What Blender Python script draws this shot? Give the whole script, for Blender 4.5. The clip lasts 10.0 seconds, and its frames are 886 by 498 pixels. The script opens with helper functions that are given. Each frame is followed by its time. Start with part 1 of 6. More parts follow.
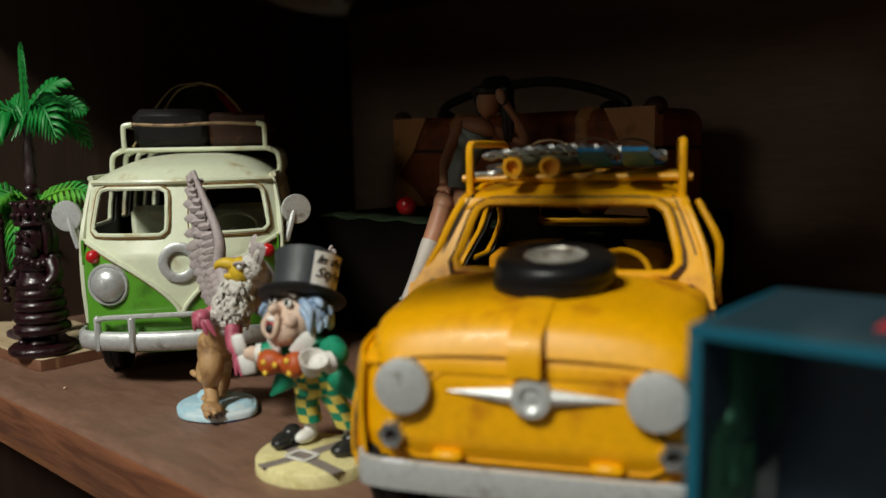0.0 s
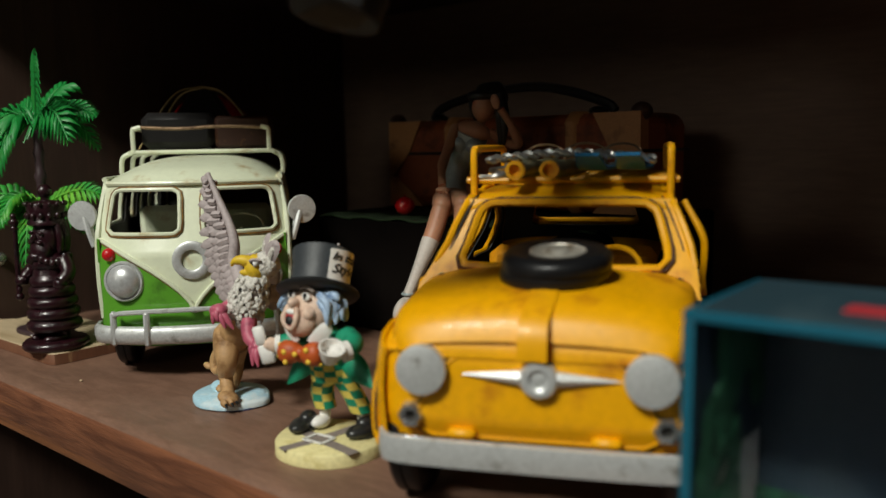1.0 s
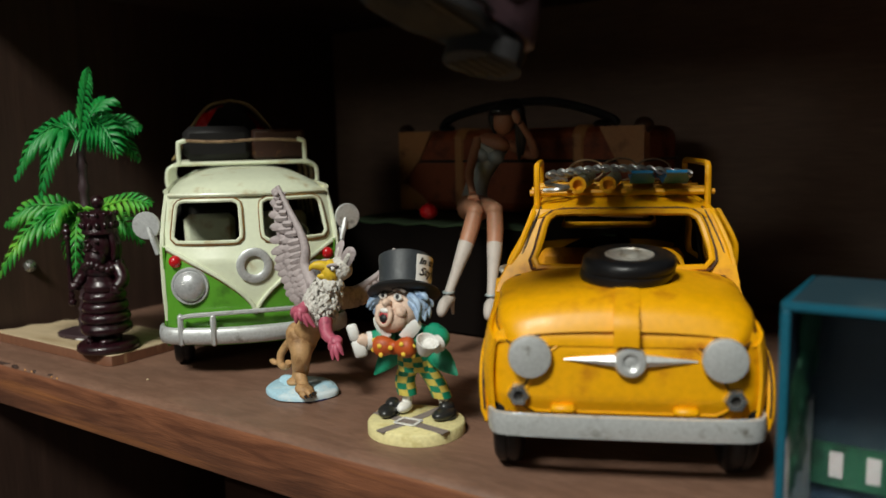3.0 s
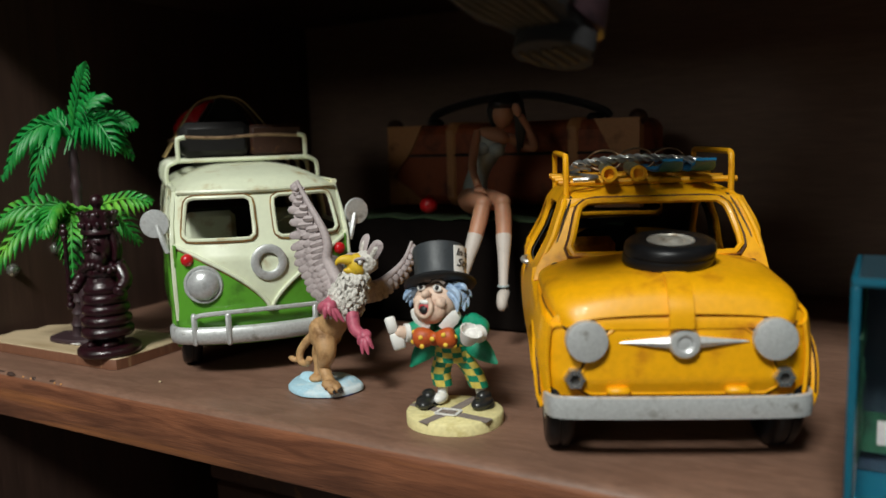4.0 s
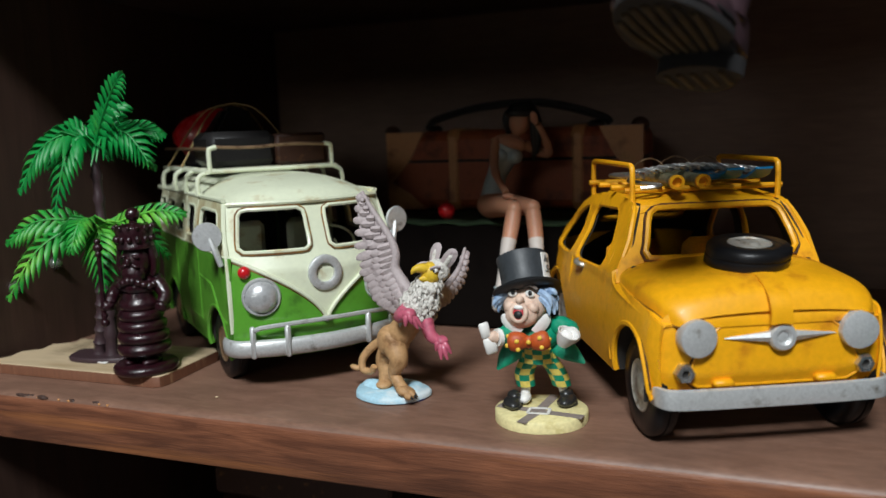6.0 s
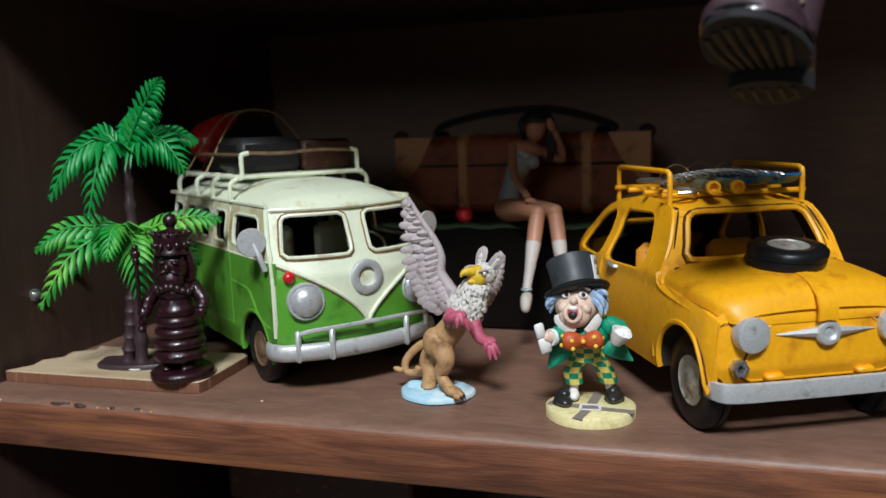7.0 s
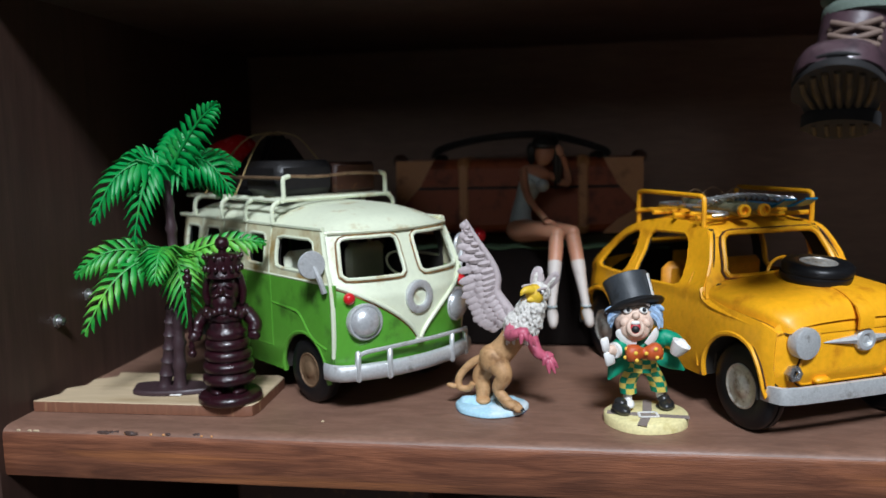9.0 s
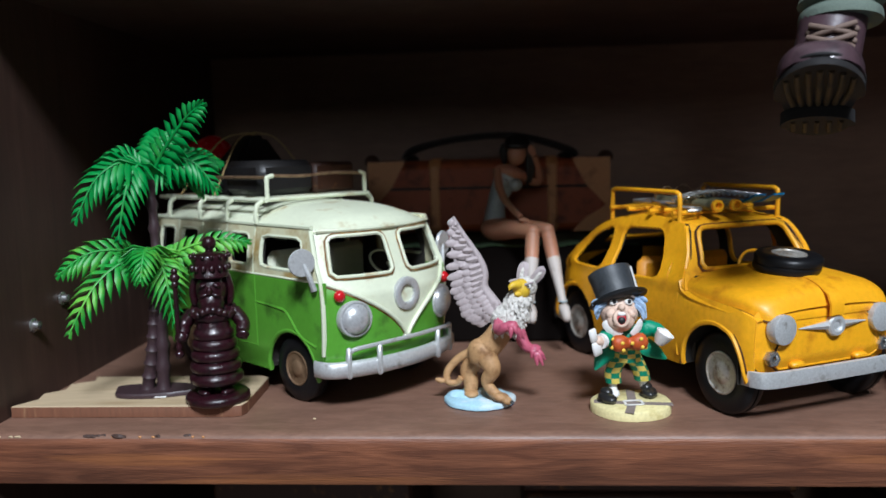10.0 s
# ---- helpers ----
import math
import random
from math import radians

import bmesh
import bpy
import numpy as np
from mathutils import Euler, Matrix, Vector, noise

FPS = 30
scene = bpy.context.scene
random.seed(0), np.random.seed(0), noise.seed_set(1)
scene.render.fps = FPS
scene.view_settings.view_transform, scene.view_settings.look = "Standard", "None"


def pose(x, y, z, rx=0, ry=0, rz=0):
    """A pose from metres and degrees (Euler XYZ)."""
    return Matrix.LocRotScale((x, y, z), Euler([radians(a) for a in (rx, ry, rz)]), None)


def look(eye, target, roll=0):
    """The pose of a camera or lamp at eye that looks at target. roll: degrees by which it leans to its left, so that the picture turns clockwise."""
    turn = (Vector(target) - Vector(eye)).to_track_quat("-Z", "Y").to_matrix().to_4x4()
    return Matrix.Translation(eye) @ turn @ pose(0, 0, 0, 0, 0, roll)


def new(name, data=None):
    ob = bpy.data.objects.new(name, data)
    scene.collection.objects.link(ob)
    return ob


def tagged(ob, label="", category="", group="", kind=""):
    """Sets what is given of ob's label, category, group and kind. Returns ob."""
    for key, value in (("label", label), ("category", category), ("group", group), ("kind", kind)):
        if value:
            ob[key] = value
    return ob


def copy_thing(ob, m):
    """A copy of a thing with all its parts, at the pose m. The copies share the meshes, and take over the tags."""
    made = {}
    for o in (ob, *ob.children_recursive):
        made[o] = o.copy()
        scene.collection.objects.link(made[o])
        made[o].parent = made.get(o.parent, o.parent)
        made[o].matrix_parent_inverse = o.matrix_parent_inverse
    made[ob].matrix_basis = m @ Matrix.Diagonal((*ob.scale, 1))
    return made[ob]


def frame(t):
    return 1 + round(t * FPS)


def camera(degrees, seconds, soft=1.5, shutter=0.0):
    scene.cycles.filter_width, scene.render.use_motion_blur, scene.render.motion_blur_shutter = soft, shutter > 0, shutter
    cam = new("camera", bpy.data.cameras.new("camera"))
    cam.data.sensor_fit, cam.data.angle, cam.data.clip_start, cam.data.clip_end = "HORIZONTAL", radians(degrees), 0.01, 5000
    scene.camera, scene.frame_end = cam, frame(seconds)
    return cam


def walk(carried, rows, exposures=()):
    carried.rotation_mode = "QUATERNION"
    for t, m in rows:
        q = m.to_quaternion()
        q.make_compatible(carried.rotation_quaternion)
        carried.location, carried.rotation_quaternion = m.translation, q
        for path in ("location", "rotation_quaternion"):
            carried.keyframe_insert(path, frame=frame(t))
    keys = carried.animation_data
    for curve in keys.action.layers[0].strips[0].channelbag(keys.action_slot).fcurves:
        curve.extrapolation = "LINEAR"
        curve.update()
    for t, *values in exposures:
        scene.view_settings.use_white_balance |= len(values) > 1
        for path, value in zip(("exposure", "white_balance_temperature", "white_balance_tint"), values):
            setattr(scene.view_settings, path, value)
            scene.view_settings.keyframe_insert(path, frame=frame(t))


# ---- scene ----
cam = camera(58.80, 10.0)
PATH = [
    (0, (0.00099, -0.09737, 0.08051), (-0.32509, 0.27634, 0.01717), -1.11),
    (0.5, (0.00409, -0.10514, 0.08169), (-0.31780, 0.27230, 0.01895), -0.99),
    (1, (0.00543, -0.11374, 0.08207), (-0.31074, 0.26825, 0.01791), -1.06),
    (1.5, (0.00136, -0.12282, 0.08381), (-0.31012, 0.26298, 0.01943), -0.88),
    (2, (-0.00267, -0.13799, 0.08826), (-0.30859, 0.25229, 0.02426), -0.72),
    (2.5, (-0.00435, -0.15275, 0.09006), (-0.29874, 0.24600, 0.02424), -0.88),
    (4, (-0.03644, -0.18216, 0.08871), (-0.28022, 0.24871, 0.01848), -1.86),
    (4.5, (-0.05200, -0.19279, 0.09058), (-0.27783, 0.24754, 0.01913), -1.94),
    (5, (-0.06579, -0.20246, 0.09053), (-0.27665, 0.24497, 0.01747), -1.81),
    (5.5, (-0.07776, -0.20918, 0.09308), (-0.27172, 0.24569, 0.01913), -1.99),
    (7, (-0.12486, -0.23722, 0.09909), (-0.26646, 0.23647, 0.02445), -1.92),
    (7.5, (-0.14086, -0.24452, 0.10107), (-0.26558, 0.23417, 0.02824), -1.80),
    (8, (-0.15568, -0.25256, 0.10473), (-0.26324, 0.23078, 0.03538), -1.74),
    (8.5, (-0.17259, -0.25775, 0.10304), (-0.26351, 0.22919, 0.03507), -1.52),
    (9, (-0.18416, -0.26357, 0.10369), (-0.25713, 0.22678, 0.03866), -1.32),
    (9.5, (-0.19528, -0.26821, 0.10233), (-0.24978, 0.22477, 0.03910), -1.21),
    (10, (-0.20272, -0.27118, 0.10119), (-0.23717, 0.22374, 0.03901), -1.45),
]
walk(cam, [(t, look(eye, target, roll)) for t, eye, target, roll in PATH],
     [(0, -0.43, 6700, 1), (2.5, -0.34, 6600, 1), (5.5, -0.15, 6050, 4), (7.5, -0.02, 5700, 6), (10, 0.13, 5500, 7)])
cam.data.dof.use_dof = True
cam.data.dof.focus_distance = 0.275
cam.data.dof.aperture_fstop = 11.0

# ---- light: a shop room with ceiling panels, the shelf stands against one wall ----
scene.view_settings.exposure = 0.0
world = bpy.data.worlds.new("world")
scene.world = world
world.use_nodes = True
world.node_tree.nodes["Background"].inputs[0].default_value = (0.9, 0.95, 1.0, 1)
world.node_tree.nodes["Background"].inputs[1].default_value = 0.02


def area_lamp(name, eye, target, sx, sy, watts, color):
    data = bpy.data.lights.new(name, "AREA")
    data.shape, data.size, data.size_y, data.energy, data.color = "RECTANGLE", sx, sy, watts, color
    ob = new(name, data)
    ob.matrix_world = look(eye, target)
    return ob


area_lamp("ceiling_panel_light", (0.0, -1.20, 1.34), (-0.2, 0.05, 0.0), 0.42, 0.28, 42.0, (1.0, 0.97, 0.94))
area_lamp("window_light", (-0.40, -2.3, 0.62), (-0.15, 0.1, 0.05), 0.42, 0.30, 3.2, (1.0, 0.93, 0.84))


# ---- materials ----
def rgb(h):
    c = [int(h[i:i + 2], 16) / 255 for i in (0, 2, 4)]
    return tuple(((v + 0.055) / 1.055) ** 2.4 if v > 0.04045 else v / 12.92 for v in c)


def mat(name, color, rough=0.5, metal=0.0, dirt=None, amount=0.35, scale=120.0, fine=900.0, bump=0.15, coat=0.0, vary=0.12, stretch=(1, 1, 1), depth=0.0004, sss=0.0):
    """A worn surface: a base colour that drifts at two scales, patches of a second colour, fine relief."""
    m = bpy.data.materials.new(name)
    m.use_nodes = True
    t = m.node_tree
    b = t.nodes["Principled BSDF"]
    N, L = t.nodes.new, t.links.new
    co = N("ShaderNodeTexCoord")
    mp = N("ShaderNodeMapping")
    mp.inputs["Scale"].default_value = stretch
    L(co.outputs["Object"], mp.inputs["Vector"])
    n1 = N("ShaderNodeTexNoise")
    n1.inputs["Scale"].default_value, n1.inputs["Detail"].default_value, n1.inputs["Roughness"].default_value = scale, 6, 0.6
    n2 = N("ShaderNodeTexNoise")
    n2.inputs["Scale"].default_value, n2.inputs["Detail"].default_value = fine, 4
    L(mp.outputs[0], n1.inputs["Vector"])
    L(mp.outputs[0], n2.inputs["Vector"])
    hue = N("ShaderNodeMix")
    hue.data_type, hue.blend_type = "RGBA", "MULTIPLY"
    hue.inputs[0].default_value = 1.0
    r1 = N("ShaderNodeMapRange")
    r1.inputs[3].default_value, r1.inputs[4].default_value = 1 - vary * 2, 1 + vary * 2
    L(n2.outputs[0], r1.inputs[0])
    hue.inputs[6].default_value = (*color, 1)
    L(r1.outputs[0], hue.inputs[7])
    out = hue.outputs[2]
    if dirt:
        ramp = N("ShaderNodeMapRange")
        ramp.interpolation_type = "SMOOTHSTEP"
        ramp.inputs[1].default_value, ramp.inputs[2].default_value = 0.72 - amount * 0.6, 0.95 - amount * 0.6
        L(n1.outputs[0], ramp.inputs[0])
        mx = N("ShaderNodeMix")
        mx.data_type = "RGBA"
        L(ramp.outputs[0], mx.inputs[0])
        L(out, mx.inputs[6])
        mx.inputs[7].default_value = (*dirt, 1)
        out = mx.outputs[2]
    L(out, b.inputs["Base Color"])
    r2 = N("ShaderNodeMapRange")
    r2.inputs[3].default_value, r2.inputs[4].default_value = max(rough - 0.12, 0.03), min(rough + 0.15, 1)
    L(n1.outputs[0], r2.inputs[0])
    L(r2.outputs[0], b.inputs["Roughness"])
    b.inputs["Metallic"].default_value = metal
    b.inputs["Coat Weight"].default_value = coat
    if sss:
        b.inputs["Subsurface Weight"].default_value = sss
        b.inputs["Subsurface Scale"].default_value = 0.002
    bp = N("ShaderNodeBump")
    bp.inputs["Strength"].default_value, bp.inputs["Distance"].default_value = bump, depth
    mh = N("ShaderNodeMath")
    mh.operation = "ADD"
    L(n1.outputs[0], mh.inputs[0])
    L(n2.outputs[0], mh.inputs[1])
    L(mh.outputs[0], bp.inputs["Height"])
    L(bp.outputs[0], b.inputs["Normal"])
    return m


def wood(name, dark, light, rough=0.5, knots=0.5, bump=0.2, grain=1.0, along=(0.12, 1, 1), streak=None):
    """Stained softwood, its grain along x."""
    m = bpy.data.materials.new(name)
    m.use_nodes = True
    t = m.node_tree
    b = t.nodes["Principled BSDF"]
    N, L = t.nodes.new, t.links.new
    co = N("ShaderNodeTexCoord")
    mp = N("ShaderNodeMapping")
    mp.inputs["Scale"].default_value = along
    L(co.outputs["Object"], mp.inputs["Vector"])
    big = N("ShaderNodeTexNoise")
    big.inputs["Scale"].default_value, big.inputs["Detail"].default_value, big.inputs["Distortion"].default_value = 110 * grain, 8, 1.2
    small = N("ShaderNodeTexNoise")
    small.inputs["Scale"].default_value, small.inputs["Detail"].default_value = 700 * grain, 5
    spots = N("ShaderNodeTexNoise")
    spots.inputs["Scale"].default_value, spots.inputs["Detail"].default_value = 22, 5
    L(mp.outputs[0], big.inputs["Vector"])
    L(mp.outputs[0], small.inputs["Vector"])
    L(co.outputs["Object"], spots.inputs["Vector"])
    ramp = N("ShaderNodeValToRGB")
    ramp.color_ramp.elements[0].position, ramp.color_ramp.elements[1].position = 0.36, 0.66
    ramp.color_ramp.elements[0].color, ramp.color_ramp.elements[1].color = (*dark, 1), (*light, 1)
    L(big.outputs[0], ramp.inputs[0])
    mr = N("ShaderNodeMapRange")
    mr.inputs[3].default_value, mr.inputs[4].default_value = 0.75, 1.25
    L(small.outputs[0], mr.inputs[0])
    mx = N("ShaderNodeMix")
    mx.data_type, mx.blend_type = "RGBA", "MULTIPLY"
    mx.inputs[0].default_value = 1
    L(ramp.outputs[0], mx.inputs[6])
    L(mr.outputs[0], mx.inputs[7])
    base = mx.outputs[2]
    if streak:
        ln = N("ShaderNodeTexNoise")
        ln.inputs["Scale"].default_value, ln.inputs["Detail"].default_value, ln.inputs["Distortion"].default_value = 170, 3, 0.6
        far = N("ShaderNodeMapping")
        far.inputs["Scale"].default_value = (0.035, 1, 1)
        L(co.outputs["Object"], far.inputs["Vector"])
        L(far.outputs[0], ln.inputs["Vector"])
        lr = N("ShaderNodeMapRange")
        lr.inputs[1].default_value, lr.inputs[2].default_value, lr.inputs[4].default_value = 0.56, 0.68, 0.85
        L(ln.outputs[0], lr.inputs[0])
        lm = N("ShaderNodeMix")
        lm.data_type = "RGBA"
        L(lr.outputs[0], lm.inputs[0])
        L(base, lm.inputs[6])
        lm.inputs[7].default_value = (*streak, 1)
        base = lm.outputs[2]
    sp = N("ShaderNodeMapRange")
    sp.inputs[1].default_value, sp.inputs[2].default_value = 0.3, 0.75
    sp.inputs[3].default_value, sp.inputs[4].default_value = 1.0, 1.0 - 0.4 * knots
    L(spots.outputs[0], sp.inputs[0])
    m2 = N("ShaderNodeMix")
    m2.data_type, m2.blend_type = "RGBA", "MULTIPLY"
    m2.inputs[0].default_value = 1
    L(base, m2.inputs[6])
    L(sp.outputs[0], m2.inputs[7])
    L(m2.outputs[2], b.inputs["Base Color"])
    rr = N("ShaderNodeMapRange")
    rr.inputs[3].default_value, rr.inputs[4].default_value = rough - 0.12, rough + 0.2
    L(spots.outputs[0], rr.inputs[0])
    L(rr.outputs[0], b.inputs["Roughness"])
    bp = N("ShaderNodeBump")
    bp.inputs["Strength"].default_value, bp.inputs["Distance"].default_value = bump, 0.0005
    L(small.outputs[0], bp.inputs["Height"])
    L(bp.outputs[0], b.inputs["Normal"])
    return m


M_SHELF = wood("stained_shelf_wood", (0.190, 0.102, 0.068), (0.250, 0.138, 0.094), 0.44, 0.7, 0.2, 2.2, (0.25, 1, 1))
M_FRONT = wood("shelf_edge_wood", (0.135, 0.048, 0.024), (0.265, 0.100, 0.048), 0.45, 0.9, 0.4, 2.6, (0.08, 1, 1), (0.36, 0.135, 0.048))
# Much darker than the shelf wood: shade on sides and overhead is in it.
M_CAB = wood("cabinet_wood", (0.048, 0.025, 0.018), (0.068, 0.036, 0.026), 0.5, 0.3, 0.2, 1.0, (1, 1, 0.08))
M_BACK = wood("back_panel_wood", (0.185, 0.115, 0.080), (0.210, 0.132, 0.092), 0.6, 0.3)
M_ROOM = mat("room_paint", (0.30, 0.28, 0.26), 0.9, scale=3, fine=40)
M_YEL = mat("yellow_enamel", rgb("E9A604"), 0.44, dirt=rgb("B06404"), amount=0.32, scale=70, fine=500, bump=0.10, coat=0.05, vary=0.08)
M_GRIME = mat("dark_seam_grime", rgb("3A1E06"), 0.7, dirt=rgb("6A3C08"), amount=0.4, scale=300)
M_YELD = mat("yellow_enamel_lining", rgb("C98506"), 0.5, dirt=rgb("7A4505"), amount=0.4, scale=80)
M_CREAM = mat("cream_enamel", rgb("DADFC4"), 0.38, dirt=rgb("A88A50"), amount=0.30, scale=80, fine=500, bump=0.10, coat=0.1, vary=0.04)
M_CREAM_STAINED = mat("stained_cream_enamel", rgb("D2CFAC"), 0.42, dirt=rgb("A08448"), amount=0.46, scale=55, fine=500, bump=0.10, coat=0.1, vary=0.05)
M_GREEN = mat("green_enamel", rgb("5C9A2E"), 0.36, dirt=rgb("34561A"), amount=0.34, scale=60, fine=500, bump=0.10, coat=0.25, vary=0.06)
M_SILV = mat("silver_paint", (0.60, 0.61, 0.61), 0.42, 0.45, dirt=(0.22, 0.2, 0.17), amount=0.28, scale=200, fine=1200, bump=0.2)
M_DOME = mat("bright_silver_paint", (0.62, 0.63, 0.64), 0.30, 0.5, dirt=(0.35, 0.34, 0.32), amount=0.25, scale=200)
M_CHROME = mat("dull_chrome", (0.6, 0.6, 0.6), 0.25, 0.9, dirt=(0.25, 0.23, 0.2), amount=0.2, scale=250)
M_HUB = mat("aged_steel", (0.55, 0.52, 0.46), 0.42, 0.6, dirt=(0.18, 0.13, 0.08), amount=0.4, scale=250)
M_RUST = mat("brown_steel", (0.25, 0.16, 0.09), 0.5, 0.5, dirt=(0.08, 0.04, 0.02), amount=0.4, scale=200)
M_TYRE = mat("black_rubber", (0.008, 0.008, 0.009), 0.34, dirt=(0.018, 0.017, 0.016), amount=0.1, scale=200, bump=0.1)
# Near-black for toy insides; holds the shade of cabins and recesses.
M_DARK = mat("dark_interior", (0.02, 0.017, 0.014), 0.7, scale=100)
M_RED = mat("red_lacquer", rgb("C01820"), 0.25, coat=0.4, scale=200)
M_BLUE = mat("blue_paint", rgb("1E6E9E"), 0.4, dirt=rgb("184058"), amount=0.3, scale=200)
M_STAIN = mat("brown_seam_stain", rgb("6E4A1C"), 0.7, dirt=rgb("A8843C"), amount=0.4, scale=300)
M_PIPE = mat("grey_olive_paint", rgb("7C7A60"), 0.4, 0.3, dirt=rgb("40402E"), amount=0.4, scale=200)
M_WIRE = mat("steel_wire", (0.5, 0.5, 0.48), 0.35, 0.9, scale=300)
M_PALM = mat("green_leaf_plastic", rgb("1E8338"), 0.46, dirt=rgb("4CA83E"), amount=0.36, scale=45, fine=500, bump=0.06, vary=0.08, sss=0.1)
M_PALM_LOW = mat("yellow_green_leaf_plastic", rgb("2F8F34"), 0.46, dirt=rgb("74B83C"), amount=0.45, scale=45, fine=500, bump=0.06, vary=0.08, sss=0.1)
M_TRUNK = mat("dark_purple_plastic", rgb("3A2A2E"), 0.45, scale=200)
M_KING = mat("maroon_lacquer", rgb("260B13"), 0.3, dirt=rgb("0E0408"), amount=0.40, scale=300, coat=0.25, bump=0.4)
M_PLY = mat("pale_plywood", rgb("BDA888"), 0.7, dirt=rgb("9C8460"), amount=0.35, scale=60, fine=500, stretch=(0.15, 1, 1))
M_PLYE = mat("plywood_edge", rgb("6E4630"), 0.7, dirt=rgb("B08C64"), amount=0.30, scale=260, fine=900, stretch=(1, 1, 0.12))
M_LEATHER = mat("brown_leather", rgb("8E4420"), 0.58, dirt=rgb("582412"), amount=0.4, scale=80, bump=0.3)
M_TAN = mat("tan_leather", rgb("B88250"), 0.5, dirt=rgb("7A4C2C"), amount=0.35, scale=80, bump=0.3)
M_BLACK = mat("black_leather", (0.015, 0.014, 0.014), 0.35, scale=200, bump=0.3)
M_CASE = mat("dark_brown_case", rgb("3A2014"), 0.5, dirt=rgb("8A6030"), amount=0.25, scale=200)
M_ROPE = mat("pale_string", rgb("A89060"), 0.8, scale=400)
M_CLOTH = mat("green_felt", rgb("26381E"), 0.9, scale=200, bump=0.4)
# Near-black base; its gloss is cut to almost none further down.
M_STAGE = mat("near_black_box", rgb("0C0705"), 0.9, dirt=rgb("060302"), scale=60)
M_TEAL = mat("teal_card", rgb("125468"), 0.4, dirt=rgb("145066"), amount=0.3, scale=80, bump=0.03)
M_NAVY = mat("navy_print", rgb("182838"), 0.5, dirt=rgb("2E3C46"), amount=0.45, scale=50, bump=0.02)
M_SCENE = mat("pale_print", rgb("B0A8A8"), 0.5, scale=80)
M_DGREEN = mat("dark_green_print", rgb("1E4A34"), 0.5, dirt=rgb("102A1C"), scale=150)
M_WHITE = mat("white_paint", rgb("E4E2DE"), 0.45, scale=200, vary=0.05)
M_BAR = mat("print_red", rgb("B03038"), 0.5)
M_SKIN = mat("painted_skin", rgb("AE7C60"), 0.5, dirt=rgb("B67C62"), amount=0.25, scale=200, vary=0.06, sss=0.1)
M_FLESH = mat("pale_painted_skin", rgb("D8BCA8"), 0.55, dirt=rgb("A88878"), amount=0.35, scale=250, vary=0.08)
M_HAT = mat("dark_grey_paint", rgb("34383C"), 0.5, dirt=rgb("1C1E22"), amount=0.3, scale=200)
M_HATB = mat("black_paint", rgb("17181A"), 0.5, scale=200)
M_HAIR = mat("pale_blue_paint", rgb("A4BCD8"), 0.6, dirt=rgb("6A84A8"), amount=0.45, scale=350)
M_COAT = mat("sea_green_paint", rgb("1E8A68"), 0.5, dirt=rgb("125848"), amount=0.35, scale=250)
M_BOW = mat("rust_orange_paint", rgb("B4501E"), 0.5, dirt=rgb("7A3010"), amount=0.3, scale=250)
M_DOT = mat("yellow_dot_paint", rgb("E8C040"), 0.5)
M_SAND = mat("sand_yellow_paint", rgb("DDD29A"), 0.6, dirt=rgb("C4B678"), amount=0.3, scale=200)
M_PANTY = mat("pale_yellow_paint", rgb("DCC860"), 0.55, dirt=rgb("B8A040"), amount=0.25, scale=250)
M_SHOE = mat("black_gloss_paint", (0.02, 0.02, 0.02), 0.3, scale=200)
M_PATH = mat("grey_brown_paint", rgb("857A74"), 0.6, scale=250)
M_FEATH = mat("lilac_grey_paint", rgb("AEA2A2"), 0.6, dirt=rgb("7C7070"), amount=0.36, scale=250, bump=0.4)
M_CHEST = mat("pale_feather_paint", rgb("DAD6CE"), 0.6, dirt=rgb("98928A"), amount=0.35, scale=420, bump=1.0, depth=0.001)
M_TANB = mat("tan_fur_paint", rgb("B28C60"), 0.6, dirt=rgb("7A5632"), amount=0.4, scale=150, bump=0.3)
M_BEAK = mat("yellow_beak_paint", rgb("D8B42C"), 0.5, dirt=rgb("A88018"), amount=0.3, scale=300)
M_PINK = mat("rose_paint", rgb("B85A70"), 0.45, dirt=rgb("8A3850"), amount=0.35, scale=300, coat=0.2)
M_ICE = mat("pale_blue_base_paint", rgb("A8CCDC"), 0.6, dirt=rgb("D0DCE0"), amount=0.45, scale=120, bump=0.4)
M_NAVYP = mat("navy_paint", rgb("303A66"), 0.6)
M_SOCK = mat("dull_white_paint", rgb("BDB4AC"), 0.6, dirt=rgb("A0968E"), amount=0.3, scale=200, vary=0.05)
M_DRESS = mat("silver_grey_paint", rgb("A8B4B6"), 0.4, 0.2, scale=200)
M_BLACKH = mat("black_hair_paint", (0.012, 0.011, 0.011), 0.35)
# Leather toned down to include the shade cast by the unseen doll above.
M_BOOT = mat("brown_boot_leather", rgb("46343A"), 0.40, dirt=rgb("261C22"), amount=0.35, scale=90, coat=0.2)
M_SOLE = mat("dark_boot_sole", rgb("0E0C0E"), 0.8, dirt=rgb("1A1412"), amount=0.35, scale=120)
M_LACE = mat("brown_lace", rgb("6A584E"), 0.7, scale=300)
M_TREAD = mat("ochre_tread", rgb("3A2C12"), 0.7, dirt=rgb("1E160A"), amount=0.4, scale=150)
M_TROUS = mat("grey_green_cloth", rgb("5E6A60"), 0.85, dirt=rgb("3C443E"), amount=0.35, scale=80, fine=1600, bump=0.4)

for _m in (M_TYRE, M_BLACK):
    _m.node_tree.nodes["Principled BSDF"].inputs["Specular IOR Level"].default_value = 0.25
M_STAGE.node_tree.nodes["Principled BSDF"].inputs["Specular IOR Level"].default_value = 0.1


